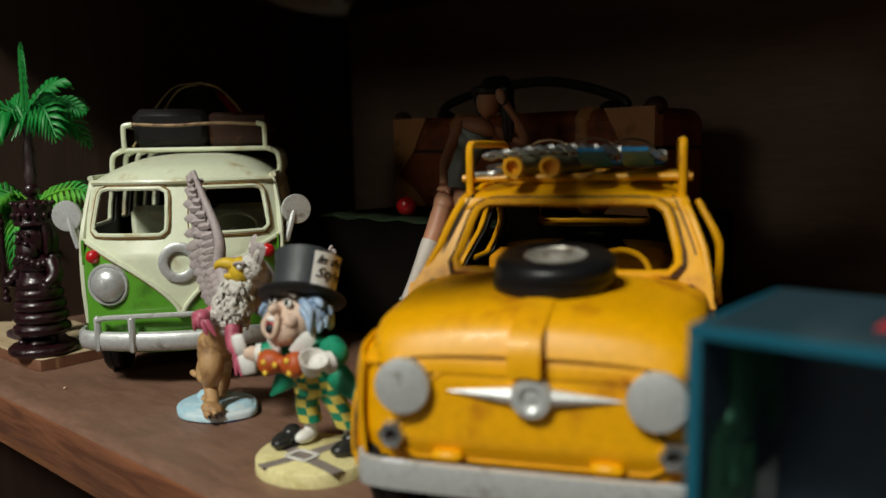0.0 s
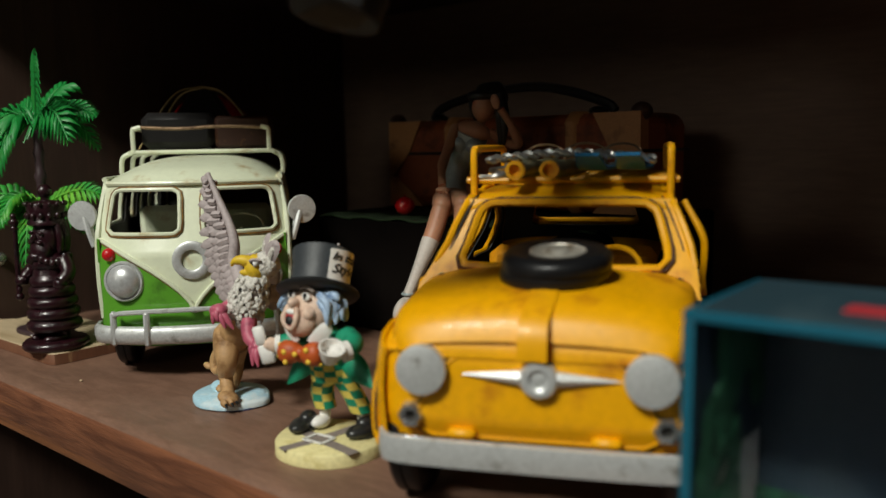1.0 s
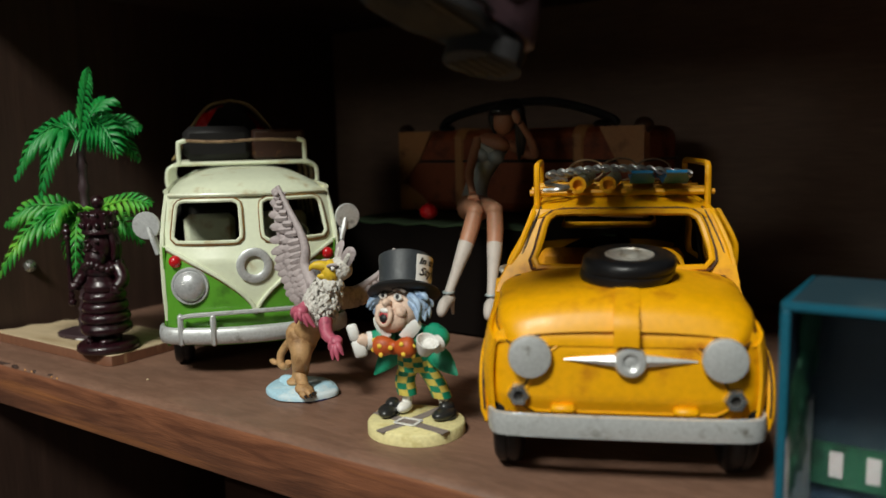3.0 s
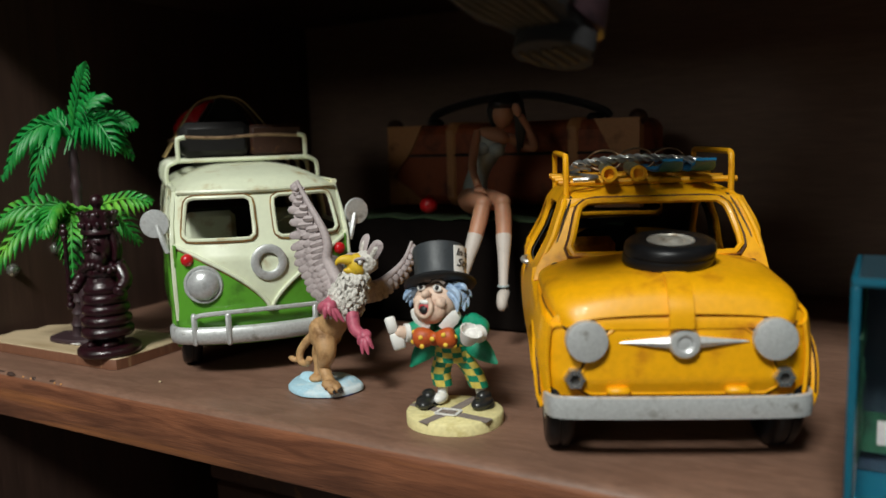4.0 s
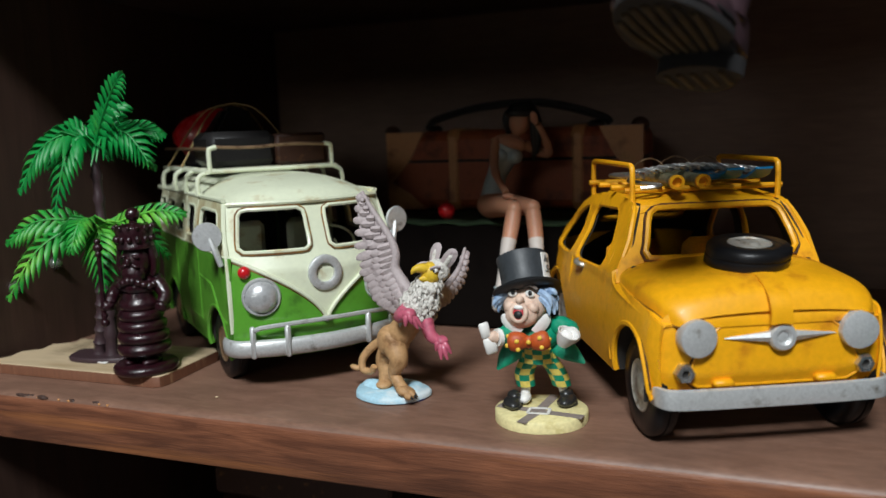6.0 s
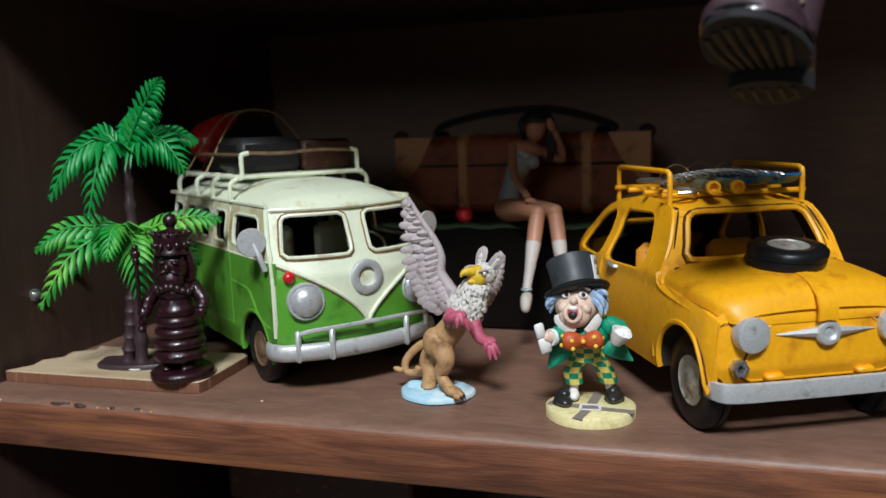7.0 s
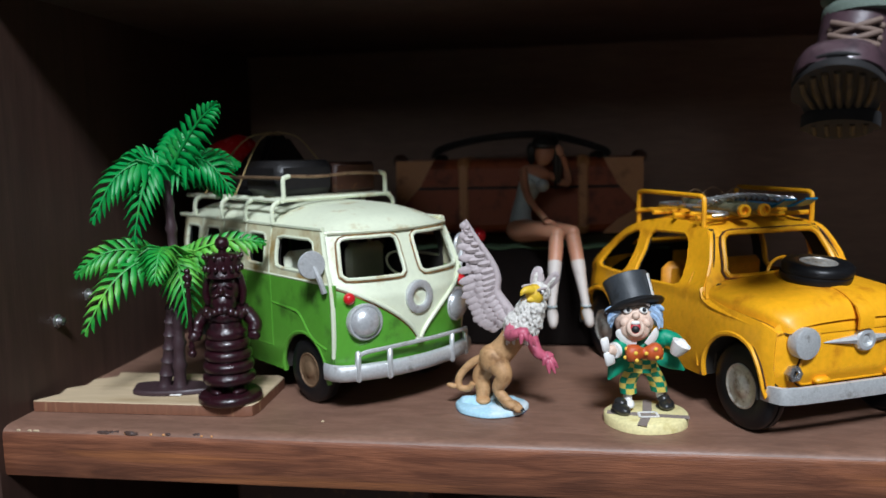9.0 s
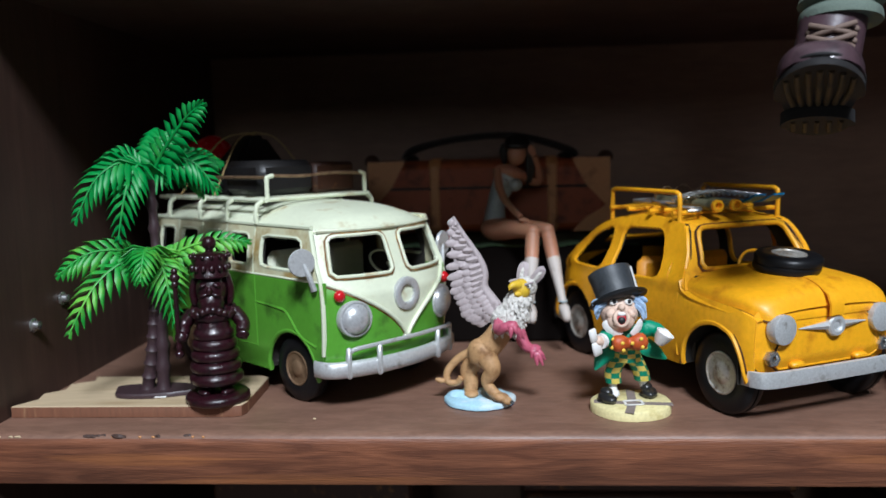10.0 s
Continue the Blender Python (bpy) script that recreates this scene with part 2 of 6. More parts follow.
# ---- mesh helpers ----
def add(bm, verts, faces, mi=0):
    vs = [bm.verts.new(v) for v in verts]
    for f in faces:
        try:
            bm.faces.new([vs[i] for i in f]).material_index = mi
        except ValueError:
            pass
    return vs


def ball(bm, c, r, rot=(0, 0, 0), mi=0, seg=18, ring=11, lump=0.0, freq=200.0):
    r = (r, r, r) if isinstance(r, (int, float)) else r
    R, c = Euler([radians(a) for a in rot]).to_matrix(), Vector(c)
    V, F = [], []
    for j in range(ring + 1):
        th = math.pi * j / ring
        for i in range(seg):
            ph = 2 * math.pi * i / seg
            p = Vector((math.sin(th) * math.cos(ph), math.sin(th) * math.sin(ph), math.cos(th)))
            q = c + R @ Vector((p.x * r[0], p.y * r[1], p.z * r[2]))
            if lump:
                q += (R @ p) * lump * noise.noise(q * freq)
            V.append(q)
    for j in range(ring):
        for i in range(seg):
            a, b = j * seg + i, j * seg + (i + 1) % seg
            F.append((a, a + seg, b + seg, b) if 0 < j < ring - 1 else ((a, a + seg, b + seg) if j == 0 else (a, a + seg, b)))
    add(bm, V, F, mi)


def tube(bm, pts, rad, mi=0, seg=8, closed=False, flat=1.0, up=None):
    """A round bar along points; rad may be a list; flat squeezes it across."""
    pts = [Vector(p) for p in pts]
    n = len(pts)
    rad = [rad] * n if isinstance(rad, (int, float)) else rad
    V, F = [], []
    ref = Vector(up) if up else None
    for i, p in enumerate(pts):
        a, b = (pts[i - 1], pts[(i + 1) % n]) if closed else (pts[max(i - 1, 0)], pts[min(i + 1, n - 1)])
        d = (b - a).normalized()
        if ref is None:
            ref = Vector((0, 0, 1)) if abs(d.z) < 0.9 else Vector((1, 0, 0))
        s = d.cross(ref).normalized()
        w = s.cross(d).normalized()
        if not up:
            ref = w
        for k in range(seg):
            t = 2 * math.pi * k / seg
            V.append(p + rad[i] * (math.cos(t) * s + flat * math.sin(t) * w))
    for i in range(n if closed else n - 1):
        for k in range(seg):
            a, b = i * seg + k, i * seg + (k + 1) % seg
            c, d = (i + 1) % n * seg + k, (i + 1) % n * seg + (k + 1) % seg
            F.append((a, b, d, c))
    if not closed:
        F += [tuple(range(seg))[::-1], tuple(range((n - 1) * seg, n * seg))]
    add(bm, V, F, mi)


def curve(pts, n=12):
    """A smooth line through points (Catmull-Rom)."""
    P = [Vector(p) for p in pts]
    P = [2 * P[0] - P[1]] + P + [2 * P[-1] - P[-2]]
    out = []
    for i in range(1, len(P) - 2):
        for k in range(n):
            t = k / n
            a, b, c, d = P[i - 1:i + 3]
            out.append(0.5 * (2 * b + (c - a) * t + (2 * a - 5 * b + 4 * c - d) * t * t + (3 * b - a - 3 * c + d) * t ** 3))
    return out + [P[-2]]


def lathe(bm, prof, seg=32, mi=0, m=None):
    m = m or Matrix()
    V = [m @ Vector((r * math.cos(2 * math.pi * i / seg), r * math.sin(2 * math.pi * i / seg), z)) for r, z in prof for i in range(seg)]
    F = [(j * seg + i, j * seg + (i + 1) % seg, (j + 1) * seg + (i + 1) % seg, (j + 1) * seg + i) for j in range(len(prof) - 1) for i in range(seg)]
    F += [tuple(range(seg))[::-1], tuple(range((len(prof) - 1) * seg, len(prof) * seg))]
    add(bm, V, F, mi)


def rbox(bm, size, c, bev=0.001, mi=0, m=None):
    """A box with chamfered edges."""
    m = m or Matrix()
    h = [s / 2 for s in size]
    t = bmesh.new()
    for sx in (-1, 1):
        for sy in (-1, 1):
            for sz in (-1, 1):
                for ax in range(3):
                    p = [s * (h[i] - (0 if i == ax else bev)) for i, s in enumerate((sx, sy, sz))]
                    t.verts.new(p)
    bmesh.ops.convex_hull(t, input=t.verts)
    bmesh.ops.dissolve_limit(t, angle_limit=0.02, verts=t.verts, edges=t.edges)
    t.verts.index_update()
    off = Vector(c)
    add(bm, [m @ (v.co + off) for v in t.verts], [[v.index for v in f.verts] for f in t.faces], mi)
    t.free()


def prism(bm, poly, z0, z1, mi=0, m=None, top_mi=None, bev=0.0):
    m = m or Matrix()
    n = len(poly)
    c = Vector((sum(p[0] for p in poly) / n, sum(p[1] for p in poly) / n))
    ins = [(Vector(p) - (Vector(p) - c).normalized() * bev) for p in poly]
    V = [m @ Vector((x, y, z0)) for x, y in poly] + [m @ Vector((x, y, z1 - bev)) for x, y in poly] + [m @ Vector((p.x, p.y, z1)) for p in ins]
    F = [(i, (i + 1) % n, n + (i + 1) % n, n + i) for i in range(n)] + [tuple(range(n))[::-1]]
    vs = add(bm, V, F, mi)
    k = mi if top_mi is None else top_mi
    for i in range(n):
        bm.faces.new([vs[n + i], vs[n + (i + 1) % n], vs[2 * n + (i + 1) % n], vs[2 * n + i]]).material_index = k
    bm.faces.new(vs[2 * n:]).material_index = k


def rpoly(pts, r):
    """Signed distance to a convex polygon (counter-clockwise) with rounded corners."""
    E = []
    for i, p in enumerate(pts):
        q = pts[(i + 1) % len(pts)]
        dx, dy = q[0] - p[0], q[1] - p[1]
        l = math.hypot(dx, dy)
        E.append((dy / l, -dx / l, p[0], p[1]))

    def sd(u, v):
        d = [a * (u - x) + b * (v - y) + r for a, b, x, y in E]
        return math.sqrt(sum(max(k, 0) ** 2 for k in d)) - r + min(max(d), 0)
    return sd


def rim(sd, c, n=36):
    """Points on the outline of a signed distance round its centre."""
    out = []
    for i in range(n):
        a = 2 * math.pi * i / n
        lo, hi = 0.0, 0.2
        for _ in range(26):
            mid = (lo + hi) / 2
            if sd(c[0] + mid * math.cos(a), c[1] + mid * math.sin(a)) < 0:
                lo = mid
            else:
                hi = mid
        out.append((c[0] + lo * math.cos(a), c[1] + lo * math.sin(a)))
    return out


def panel(bm, u, v, pos, keep=None, thick=0.0008, mi=0, step=0.0016):
    """A sheet pos(u, v) of some thickness, cut to where keep(u, v) > 0."""
    nu, nv = max(2, round((u[1] - u[0]) / step)), max(2, round((v[1] - v[0]) / step))
    uv = {(i, j): (u[0] + (u[1] - u[0]) * i / nu, v[0] + (v[1] - v[0]) * j / nv) for i in range(nu + 1) for j in range(nv + 1)}
    cells, cut = [], set()
    for i in range(nu):
        for j in range(nv):
            q = [(i, j), (i + 1, j), (i + 1, j + 1), (i, j + 1)]
            if keep is None or keep(u[0] + (u[1] - u[0]) * (i + .5) / nu, v[0] + (v[1] - v[0]) * (j + .5) / nv) > 0:
                cells.append(q)
            else:
                cut.update(q)
    used = {k for q in cells for k in q}
    h = 1e-5
    for k in used & cut:
        a, b = uv[k]
        for _ in range(4):
            g = keep(a, b)
            gx, gy = (keep(a + h, b) - g) / h, (keep(a, b + h) - g) / h
            s = max(gx * gx + gy * gy, 0.05)
            a, b = a - g * gx / s, b - g * gy / s
        if math.hypot(a - uv[k][0], b - uv[k][1]) < step * 1.5:
            uv[k] = (min(max(a, u[0]), u[1]), min(max(b, v[0]), v[1]))
    ids, V, In = {}, [], []
    for k in used:
        a, b = uv[k]
        p = Vector(pos(a, b))
        du = Vector(pos(a + h, b)) - Vector(pos(a - h, b))
        dv = Vector(pos(a, b + h)) - Vector(pos(a, b - h))
        ids[k] = len(V)
        V.append(p)
        In.append(p - du.cross(dv).normalized() * thick)
    n = len(V)
    F = [[ids[k] for k in q] for q in cells]
    count = {}
    for f in F:
        for a, b in zip(f, f[1:] + f[:1]):
            count[(a, b)] = 1
    E = [(b, a, a + n, b + n) for a, b in count if (b, a) not in count]
    add(bm, V + In, F + [[i + n for i in f[::-1]] for f in F] + E, mi)


def part(name, bm, mats, parent=None, label="", m=None, angle=40, recalc=True):
    """Links a bmesh as one object under a thing or a part."""
    if recalc:
        bmesh.ops.recalc_face_normals(bm, faces=bm.faces)
    me = bpy.data.meshes.new(name)
    for f in bm.faces:
        f.smooth = True
    bm.to_mesh(me)
    bm.free()
    me.set_sharp_from_angle(angle=radians(angle))
    for k in (mats if isinstance(mats, (list, tuple)) else [mats]):
        me.materials.append(k)
    ob = new(name, me)
    if parent:
        ob.parent = parent
    if m:
        ob.matrix_world = m
    if label:
        tagged(ob, label)
    return ob


def thing(name, m, label, category, group="", kind=""):
    ob = new(name)
    ob.empty_display_size = 0.01
    ob.matrix_world = m
    return tagged(ob, label, category, group, kind)


def solid(name, size, c, material, label="", category="", bev=0.001, kind="structure"):
    bm = bmesh.new()
    rbox(bm, size, c, bev)
    return tagged(part(name, bm, material), label, category, kind=kind)


# ---- the cabinet ----
LEFT, RIGHT, BACK, TOP = -0.397, 0.36, 0.268, 0.167
bm = bmesh.new()
edge = [(BACK, 0.0), (0.0048, 0.0), (0.0030, -0.0002), (0.0015, -0.0008), (0.0005, -0.0018), (0.0001, -0.0032), (0.0, -0.0050), (0.0, -0.0185), (0.0008, -0.0195), (BACK, -0.0195)]
n = len(edge)
add(bm, [(x, y, z) for x in (LEFT, RIGHT) for y, z in edge], [tuple(range(n)), tuple(range(2 * n - 1, n - 1, -1))] + [(i, i + n, (i + 1) % n + n, (i + 1) % n) for i in range(n)])
bm.normal_update()
for f in bm.faces:
    if sum(v.co.y for v in f.verts) < 0.02 and len(f.verts) == 4 and sum(v.co.z for v in f.verts) < -0.006:
        f.material_index = 1
tagged(part("shelf_board", bm, [M_SHELF, M_FRONT], angle=50), "brown stained wooden shelf board with a worn front edge", "shelf", kind="structure")
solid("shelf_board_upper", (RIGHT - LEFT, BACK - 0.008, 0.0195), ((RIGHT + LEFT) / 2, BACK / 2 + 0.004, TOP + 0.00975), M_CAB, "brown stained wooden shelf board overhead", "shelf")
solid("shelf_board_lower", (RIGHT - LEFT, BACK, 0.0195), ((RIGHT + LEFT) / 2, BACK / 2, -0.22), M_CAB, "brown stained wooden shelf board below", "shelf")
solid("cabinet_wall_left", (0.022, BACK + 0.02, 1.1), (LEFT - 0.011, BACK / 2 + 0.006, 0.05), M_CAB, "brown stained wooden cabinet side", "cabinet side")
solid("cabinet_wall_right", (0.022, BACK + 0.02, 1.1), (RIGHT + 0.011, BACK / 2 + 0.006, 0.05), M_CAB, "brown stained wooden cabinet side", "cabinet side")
solid("cabinet_back", (RIGHT - LEFT + 0.044, 0.01, 1.1), ((RIGHT + LEFT) / 2, BACK + 0.0052, 0.05), M_BACK, "plain brown cabinet back panel", "back panel")
solid("floor", (5, 4.6, 0.05), (0, -1.8, -1.0), M_ROOM, "plain room floor", "floor")
solid("ceiling", (5, 4.6, 0.05), (0, -1.8, 1.6), M_ROOM, "plain room ceiling", "ceiling")
solid("room_wall_back", (5, 0.05, 2.6), (0, 0.45, 0.3), M_ROOM, "plain room wall", "wall")
solid("room_wall_front", (5, 0.05, 2.6), (0, -4.1, 0.3), M_ROOM, "plain room wall", "wall")
solid("room_wall_left", (0.05, 4.6, 2.6), (-2.5, -1.8, 0.3), M_ROOM, "plain room wall", "wall")
solid("room_wall_right", (0.05, 4.6, 2.6), (2.5, -1.8, 0.3), M_ROOM, "plain room wall", "wall")

# ---- the yellow tin car ----
def inside(sd):
    return lambda a, b: -sd(a, b)


def lerp(x, pts):
    """Straight lines between (x, y) pairs."""
    if x <= pts[0][0]:
        return pts[0][1]
    for (a, b), (c, d) in zip(pts, pts[1:]):
        if x <= c:
            return b + (d - b) * (x - a) / (c - a)
    return pts[-1][1]


def smooth_line(pts, n=8):
    return [(p.x, p.y) for p in curve([(a, b, 0) for a, b in pts], n)]


def wheel(parent, m, r, w, tyre_mat, hub_mat, label=""):
    """A wheel on the x axis: tyre and pressed hub."""
    rot = m @ pose(0, 0, 0, 0, 90, 0)
    bm = bmesh.new()
    prof = [(r * .48, -w * .42), (r * .56, -w * .5), (r * .9, -w * .5), (r * .985, -w * .36), (r, -w * .2), (r, -w * .07), (r * .975, -w * .05), (r * .975, w * .05),
            (r, w * .07), (r, w * .2), (r * .985, w * .36), (r * .9, w * .5), (r * .56, w * .5), (r * .48, w * .42)]
    lathe(bm, prof, 40, 0, rot)
    tyre = part("tyre", bm, tyre_mat, parent, label, angle=50)
    for s in (-1, 1):
        bm = bmesh.new()
        z = s * w
        prof = [(r * .52, z * .38), (r * .52, z * .50), (r * .49, z * .52), (r * .46, z * .46), (r * .30, z * .43), (r * .24, z * .47), (r * .20, z * .54), (r * .10, z * .58), (r * .02, z * .585)]
        lathe(bm, prof, 32, 0, rot)
        part("hub", bm, hub_mat, parent, angle=35)
    return tyre


def window_frame(name, parent, sd, c, pos, r, material, n=40, grime=None):
    bm = bmesh.new()
    tube(bm, [pos(a, b) for a, b in rim(sd, c, n)], r, 0, 7, True)
    ob = part(name, bm, material, parent)
    bm = bmesh.new()
    tube(bm, [pos(a, b) for a, b in rim(lambda u, v: sd(u, v) - r * 1.15, c, n)], r * .45, 0, 5, True)
    part("joint_grime", bm, grime or M_GRIME, ob)
    return ob


def yellow_car(m):
    car = thing("toy_car", m, "worn yellow tin toy car with a loaded roof rack", "toy car", "toy vehicles")
    top = smooth_line([(-.001, .0385), (.006, .0405), (.012, .0416), (.030, .0430), (.0400, .0450), (.0430, .0490), (.0475, .0595), (.0525, .0672), (.060, .0692), (.080, .0700), (.098, .0685), (.113, .0635), (.126, .0545), (.137, .0440), (.1425, .0330), (.1435, .018)], 6)

    def ztop(y):
        return lerp(y, top)

    def half(y, z):
        base = lerp(y, [(0, .0342), (.002, .0354), (.006, .0368), (.015, .0375), (.045, .0375), (.11, .0378), (.128, .036), (.138, .0325), (.1435, .028)])
        base -= .0012 + .0025 * max(0, (.030 - z) / .015) ** 2 * (z < .030) * .5
        base -= .0016 * min(max((z - .028) / .014, 0), 1) ** 2 + .0012 * max((z - .038) / .006, 0) ** 2 * (y < .040) * (z < .047)
        if z > .046:
            base -= .36 * (z - .046) + 8 * max(z - .060, 0) ** 2
        return base

    # side panels with wheel arches and window openings
    door_w = rpoly([(.0562, .0458), (.0925, .0442), (.0932, .0652), (.0640, .0662)], .0045)
    rear_w = rpoly([(.0985, .0448), (.127, .0448), (.1235, .0530), (.112, .0625), (.0988, .0652)], .0045)
    arch_f, arch_r = (.0218, .0165, .0184), (.1215, .0165, .0185)

    def keep(y, z):
        g = min(door_w(y, z), rear_w(y, z), (ztop(y) - z), .1436 - y, y - .0008)
        for a, b, r in (arch_f, arch_r):
            g = min(g, math.hypot(y - a, min(z - b, 0) * 0 + max(z - b, 0)) - r if z > b else abs(y - a) - r)
        return min(g, z - lerp(y, [(0, .0175), (.006, .0165), (.040, .0148), (.105, .0145), (.1436, .0165)]))
    for s in (-1, 1):
        bm = bmesh.new()
        panel(bm, (-.0005, .1436), (.0145, .0705), lambda y, z: (s * half(y, z), y, z), keep, .0009, 0, .0015)
        part("side_panel", bm, M_YEL, car)
        # Added dark sheet: gives the cabin's inner side its shade.
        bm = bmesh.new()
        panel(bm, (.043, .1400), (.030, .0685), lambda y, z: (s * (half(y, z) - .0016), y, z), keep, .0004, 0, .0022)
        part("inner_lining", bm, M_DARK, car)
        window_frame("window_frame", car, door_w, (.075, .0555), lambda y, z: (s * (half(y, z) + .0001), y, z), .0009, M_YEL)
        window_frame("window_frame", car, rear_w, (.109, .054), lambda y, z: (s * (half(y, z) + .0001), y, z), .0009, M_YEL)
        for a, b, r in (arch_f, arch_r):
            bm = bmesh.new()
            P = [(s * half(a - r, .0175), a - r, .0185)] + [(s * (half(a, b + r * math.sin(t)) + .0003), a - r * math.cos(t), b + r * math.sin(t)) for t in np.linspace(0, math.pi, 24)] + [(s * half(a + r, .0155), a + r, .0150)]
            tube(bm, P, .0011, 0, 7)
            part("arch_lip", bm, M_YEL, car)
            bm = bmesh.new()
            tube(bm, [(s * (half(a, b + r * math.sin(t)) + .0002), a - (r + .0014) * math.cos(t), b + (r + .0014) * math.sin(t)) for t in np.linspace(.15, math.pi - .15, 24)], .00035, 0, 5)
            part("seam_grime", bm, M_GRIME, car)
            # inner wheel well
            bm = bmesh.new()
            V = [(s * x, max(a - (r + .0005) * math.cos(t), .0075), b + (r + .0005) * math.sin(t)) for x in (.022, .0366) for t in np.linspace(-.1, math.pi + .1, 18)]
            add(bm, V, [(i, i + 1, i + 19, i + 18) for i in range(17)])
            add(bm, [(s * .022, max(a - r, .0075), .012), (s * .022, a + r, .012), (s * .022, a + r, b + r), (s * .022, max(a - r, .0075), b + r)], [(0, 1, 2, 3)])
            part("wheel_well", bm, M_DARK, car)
        # door seam, ridge and handle
        bm = bmesh.new()
        tube(bm, curve([(s * (half(.0535, z) + .0002), y, z) for y, z in ((.0605, .0660), (.0545, .0560), (.0520, .0470), (.0515, .0400), (.0500, .0300), (.0465, .0160))], 6), .0007, 0, 6)
        tube(bm, curve([(s * (half(y, z) + .0002), y, z) for y, z in ((.0465, .0160), (.070, .0153), (.0955, .0152), (.0965, .0300), (.0955, .0460), (.0950, .0650))], 8), .0006, 0, 6)
        part("door_seam", bm, M_YEL, car)
        bm = bmesh.new()
        tube(bm, curve([(s * (half(.0535, z) + .00005), y + .0010, z) for y, z in ((.0605, .0660), (.0545, .0560), (.0520, .0470), (.0515, .0400), (.0500, .0300), (.0465, .0165))], 6), .00035, 0, 5)
        part("seam_grime", bm, M_GRIME, car)
        bm = bmesh.new()
        tube(bm, curve([(s * .0350, .0790, .0437), (s * .0370, .0800, .0440), (s * .0372, .0850, .0443), (s * .0350, .0880, .0443)], 5), .0010, 0, 8)
        part("door_handle", bm, M_HUB, car, "dull steel door handle")
        # gutter along the roof edge
        bm = bmesh.new()
        tube(bm, [(s * (half(y, ztop(y)) + .0004), y, ztop(y) - .0008) for y in np.linspace(.0445, .138, 44)], .0010, 0, 7)
        part("roof_gutter", bm, M_YEL, car)
        # seam between wing and cabin
        bm = bmesh.new()
        tube(bm, curve([(s * .0335, .0432, .0490), (s * .0349, .0440, .0440), (s * .0364, .0438, .0330), (s * .0364, .0425, .0180)], 6), .0006, 0, 6)
        part("wing_seam", bm, M_YEL, car)

    # nose: a bowed front with a raised plate
    def nose_y(x, z):
        return .0048 * (abs(x) / .0345) ** 9 + .9 * max(z - .036, 0) ** 1.5 * 4 + .004 * max(.024 - z, 0) / .01

    bm = bmesh.new()
    panel(bm, (-.0340, .0340), (.0165, .0432), lambda x, z: (x, nose_y(x, z) - .0006, z), inside(rpoly([(-.0340, .0155), (.0340, .0155), (.0340, .0395), (.029, .0432), (-.029, .0432), (-.0340, .0395)], .003)), .0009, 0, .0016)
    part("nose_panel", bm, M_YEL, car)
    plate = rpoly([(-.0265, .0200), (.0265, .0200), (.0265, .0255), (.0165, .0395), (-.0165, .0395), (-.0265, .0255)], .0045)
    bm = bmesh.new()
    panel(bm, (-.027, .027), (.0195, .040), lambda x, z: (x, nose_y(x, z) - .0013, z), lambda x, z: -plate(x, z), .0008, 0, .0014)
    part("nose_plate", bm, M_YEL, car)
    bm = bmesh.new()
    tube(bm, [(x, nose_y(x, z) - .0012, z) for x, z in rim(plate, (0, .030), 60)], .0005, 0, 6, True)
    part("plate_seam", bm, M_YEL, car)
    bm = bmesh.new()
    tube(bm, [(x, nose_y(x, z) - .0008, z) for x, z in rim(lambda u, v: plate(u, v) - .0006, (0, .030), 60)], .0004, 0, 5, True)
    part("seam_grime", bm, M_GRIME, car)
    # folded strip under the hood's front edge
    bm = bmesh.new()
    panel(bm, (-.0215, .0215), (.0378, .0430), lambda x, z: (x, nose_y(x, z) - .0022 + .0008 * ((z - .040) / .003) ** 2, z), None, .0009, 0, .002)
    part("hood_lip", bm, M_YEL, car)

    # hood: a domed lid between the wings
    def hood_pos(x, y):
        a = x / .0302 * math.pi / 2
        w = lerp(y, [(-.0018, .0272), (-.0005, .0290), (.002, .0306), (.006, .0320), (.014, .0332), (.044, .0345)])
        zt = lerp(y, smooth_line([(-.0018, .0418), (-.0012, .0446), (.0010, .0470), (.005, .0487), (.012, .0502), (.022, .0513), (.034, .0519), (.0450, .0520)], 5))
        zb = min(ztop(y) - .0004, .0434)
        return (w * math.sin(a), y, zb + max(zt - zb, .0004) * max(math.cos(a), 0) ** .55)
    bm = bmesh.new()
    panel(bm, (-.0302, .0302), (-.0018, .0450), hood_pos, None, .0016, 0, .0014)
    part("hood", bm, M_YEL, car, "dented yellow hood")
    for s in (-1, 1):
        bm = bmesh.new()
        edge_ = [hood_pos(s * .0302, y) for y in np.linspace(.043, -.0018, 26)] + [hood_pos(s * x, -.0018) for x in np.linspace(.029, .020, 5)]
        tube(bm, [(x * 1.004, y - .0002 * (y < 0), z) for x, y, z in edge_], [.0004 - .00025 * i / 30 for i in range(31)], 0, 5)
        part("seam_grime", bm, M_GRIME, car)
    for s in (-1, 1):
        bm = bmesh.new()
        panel(bm, (.0140, .0378), (.0008, .0432), lambda x, y: (s * min(x, half(y, .040) + .0002), y + .0035 * max((x - .030) / .0078, 0) ** 2 * max(1 - y / .012, 0), ztop(y) - .0010 * (1 if x < .03 else 1 + 1.2 * ((x - .030) / .0078) ** 2)), None, .0008, 0, .0016)
        part("wing_top", bm, M_YEL, car)
    # strap over the hood's middle
    bm = bmesh.new()
    S = [(-.0040, .0386), (-.0042, .0425), (-.0026, .0462), (-.0002, .0476), (.004, .0492), (.011, .0507), (.019, .0516)]
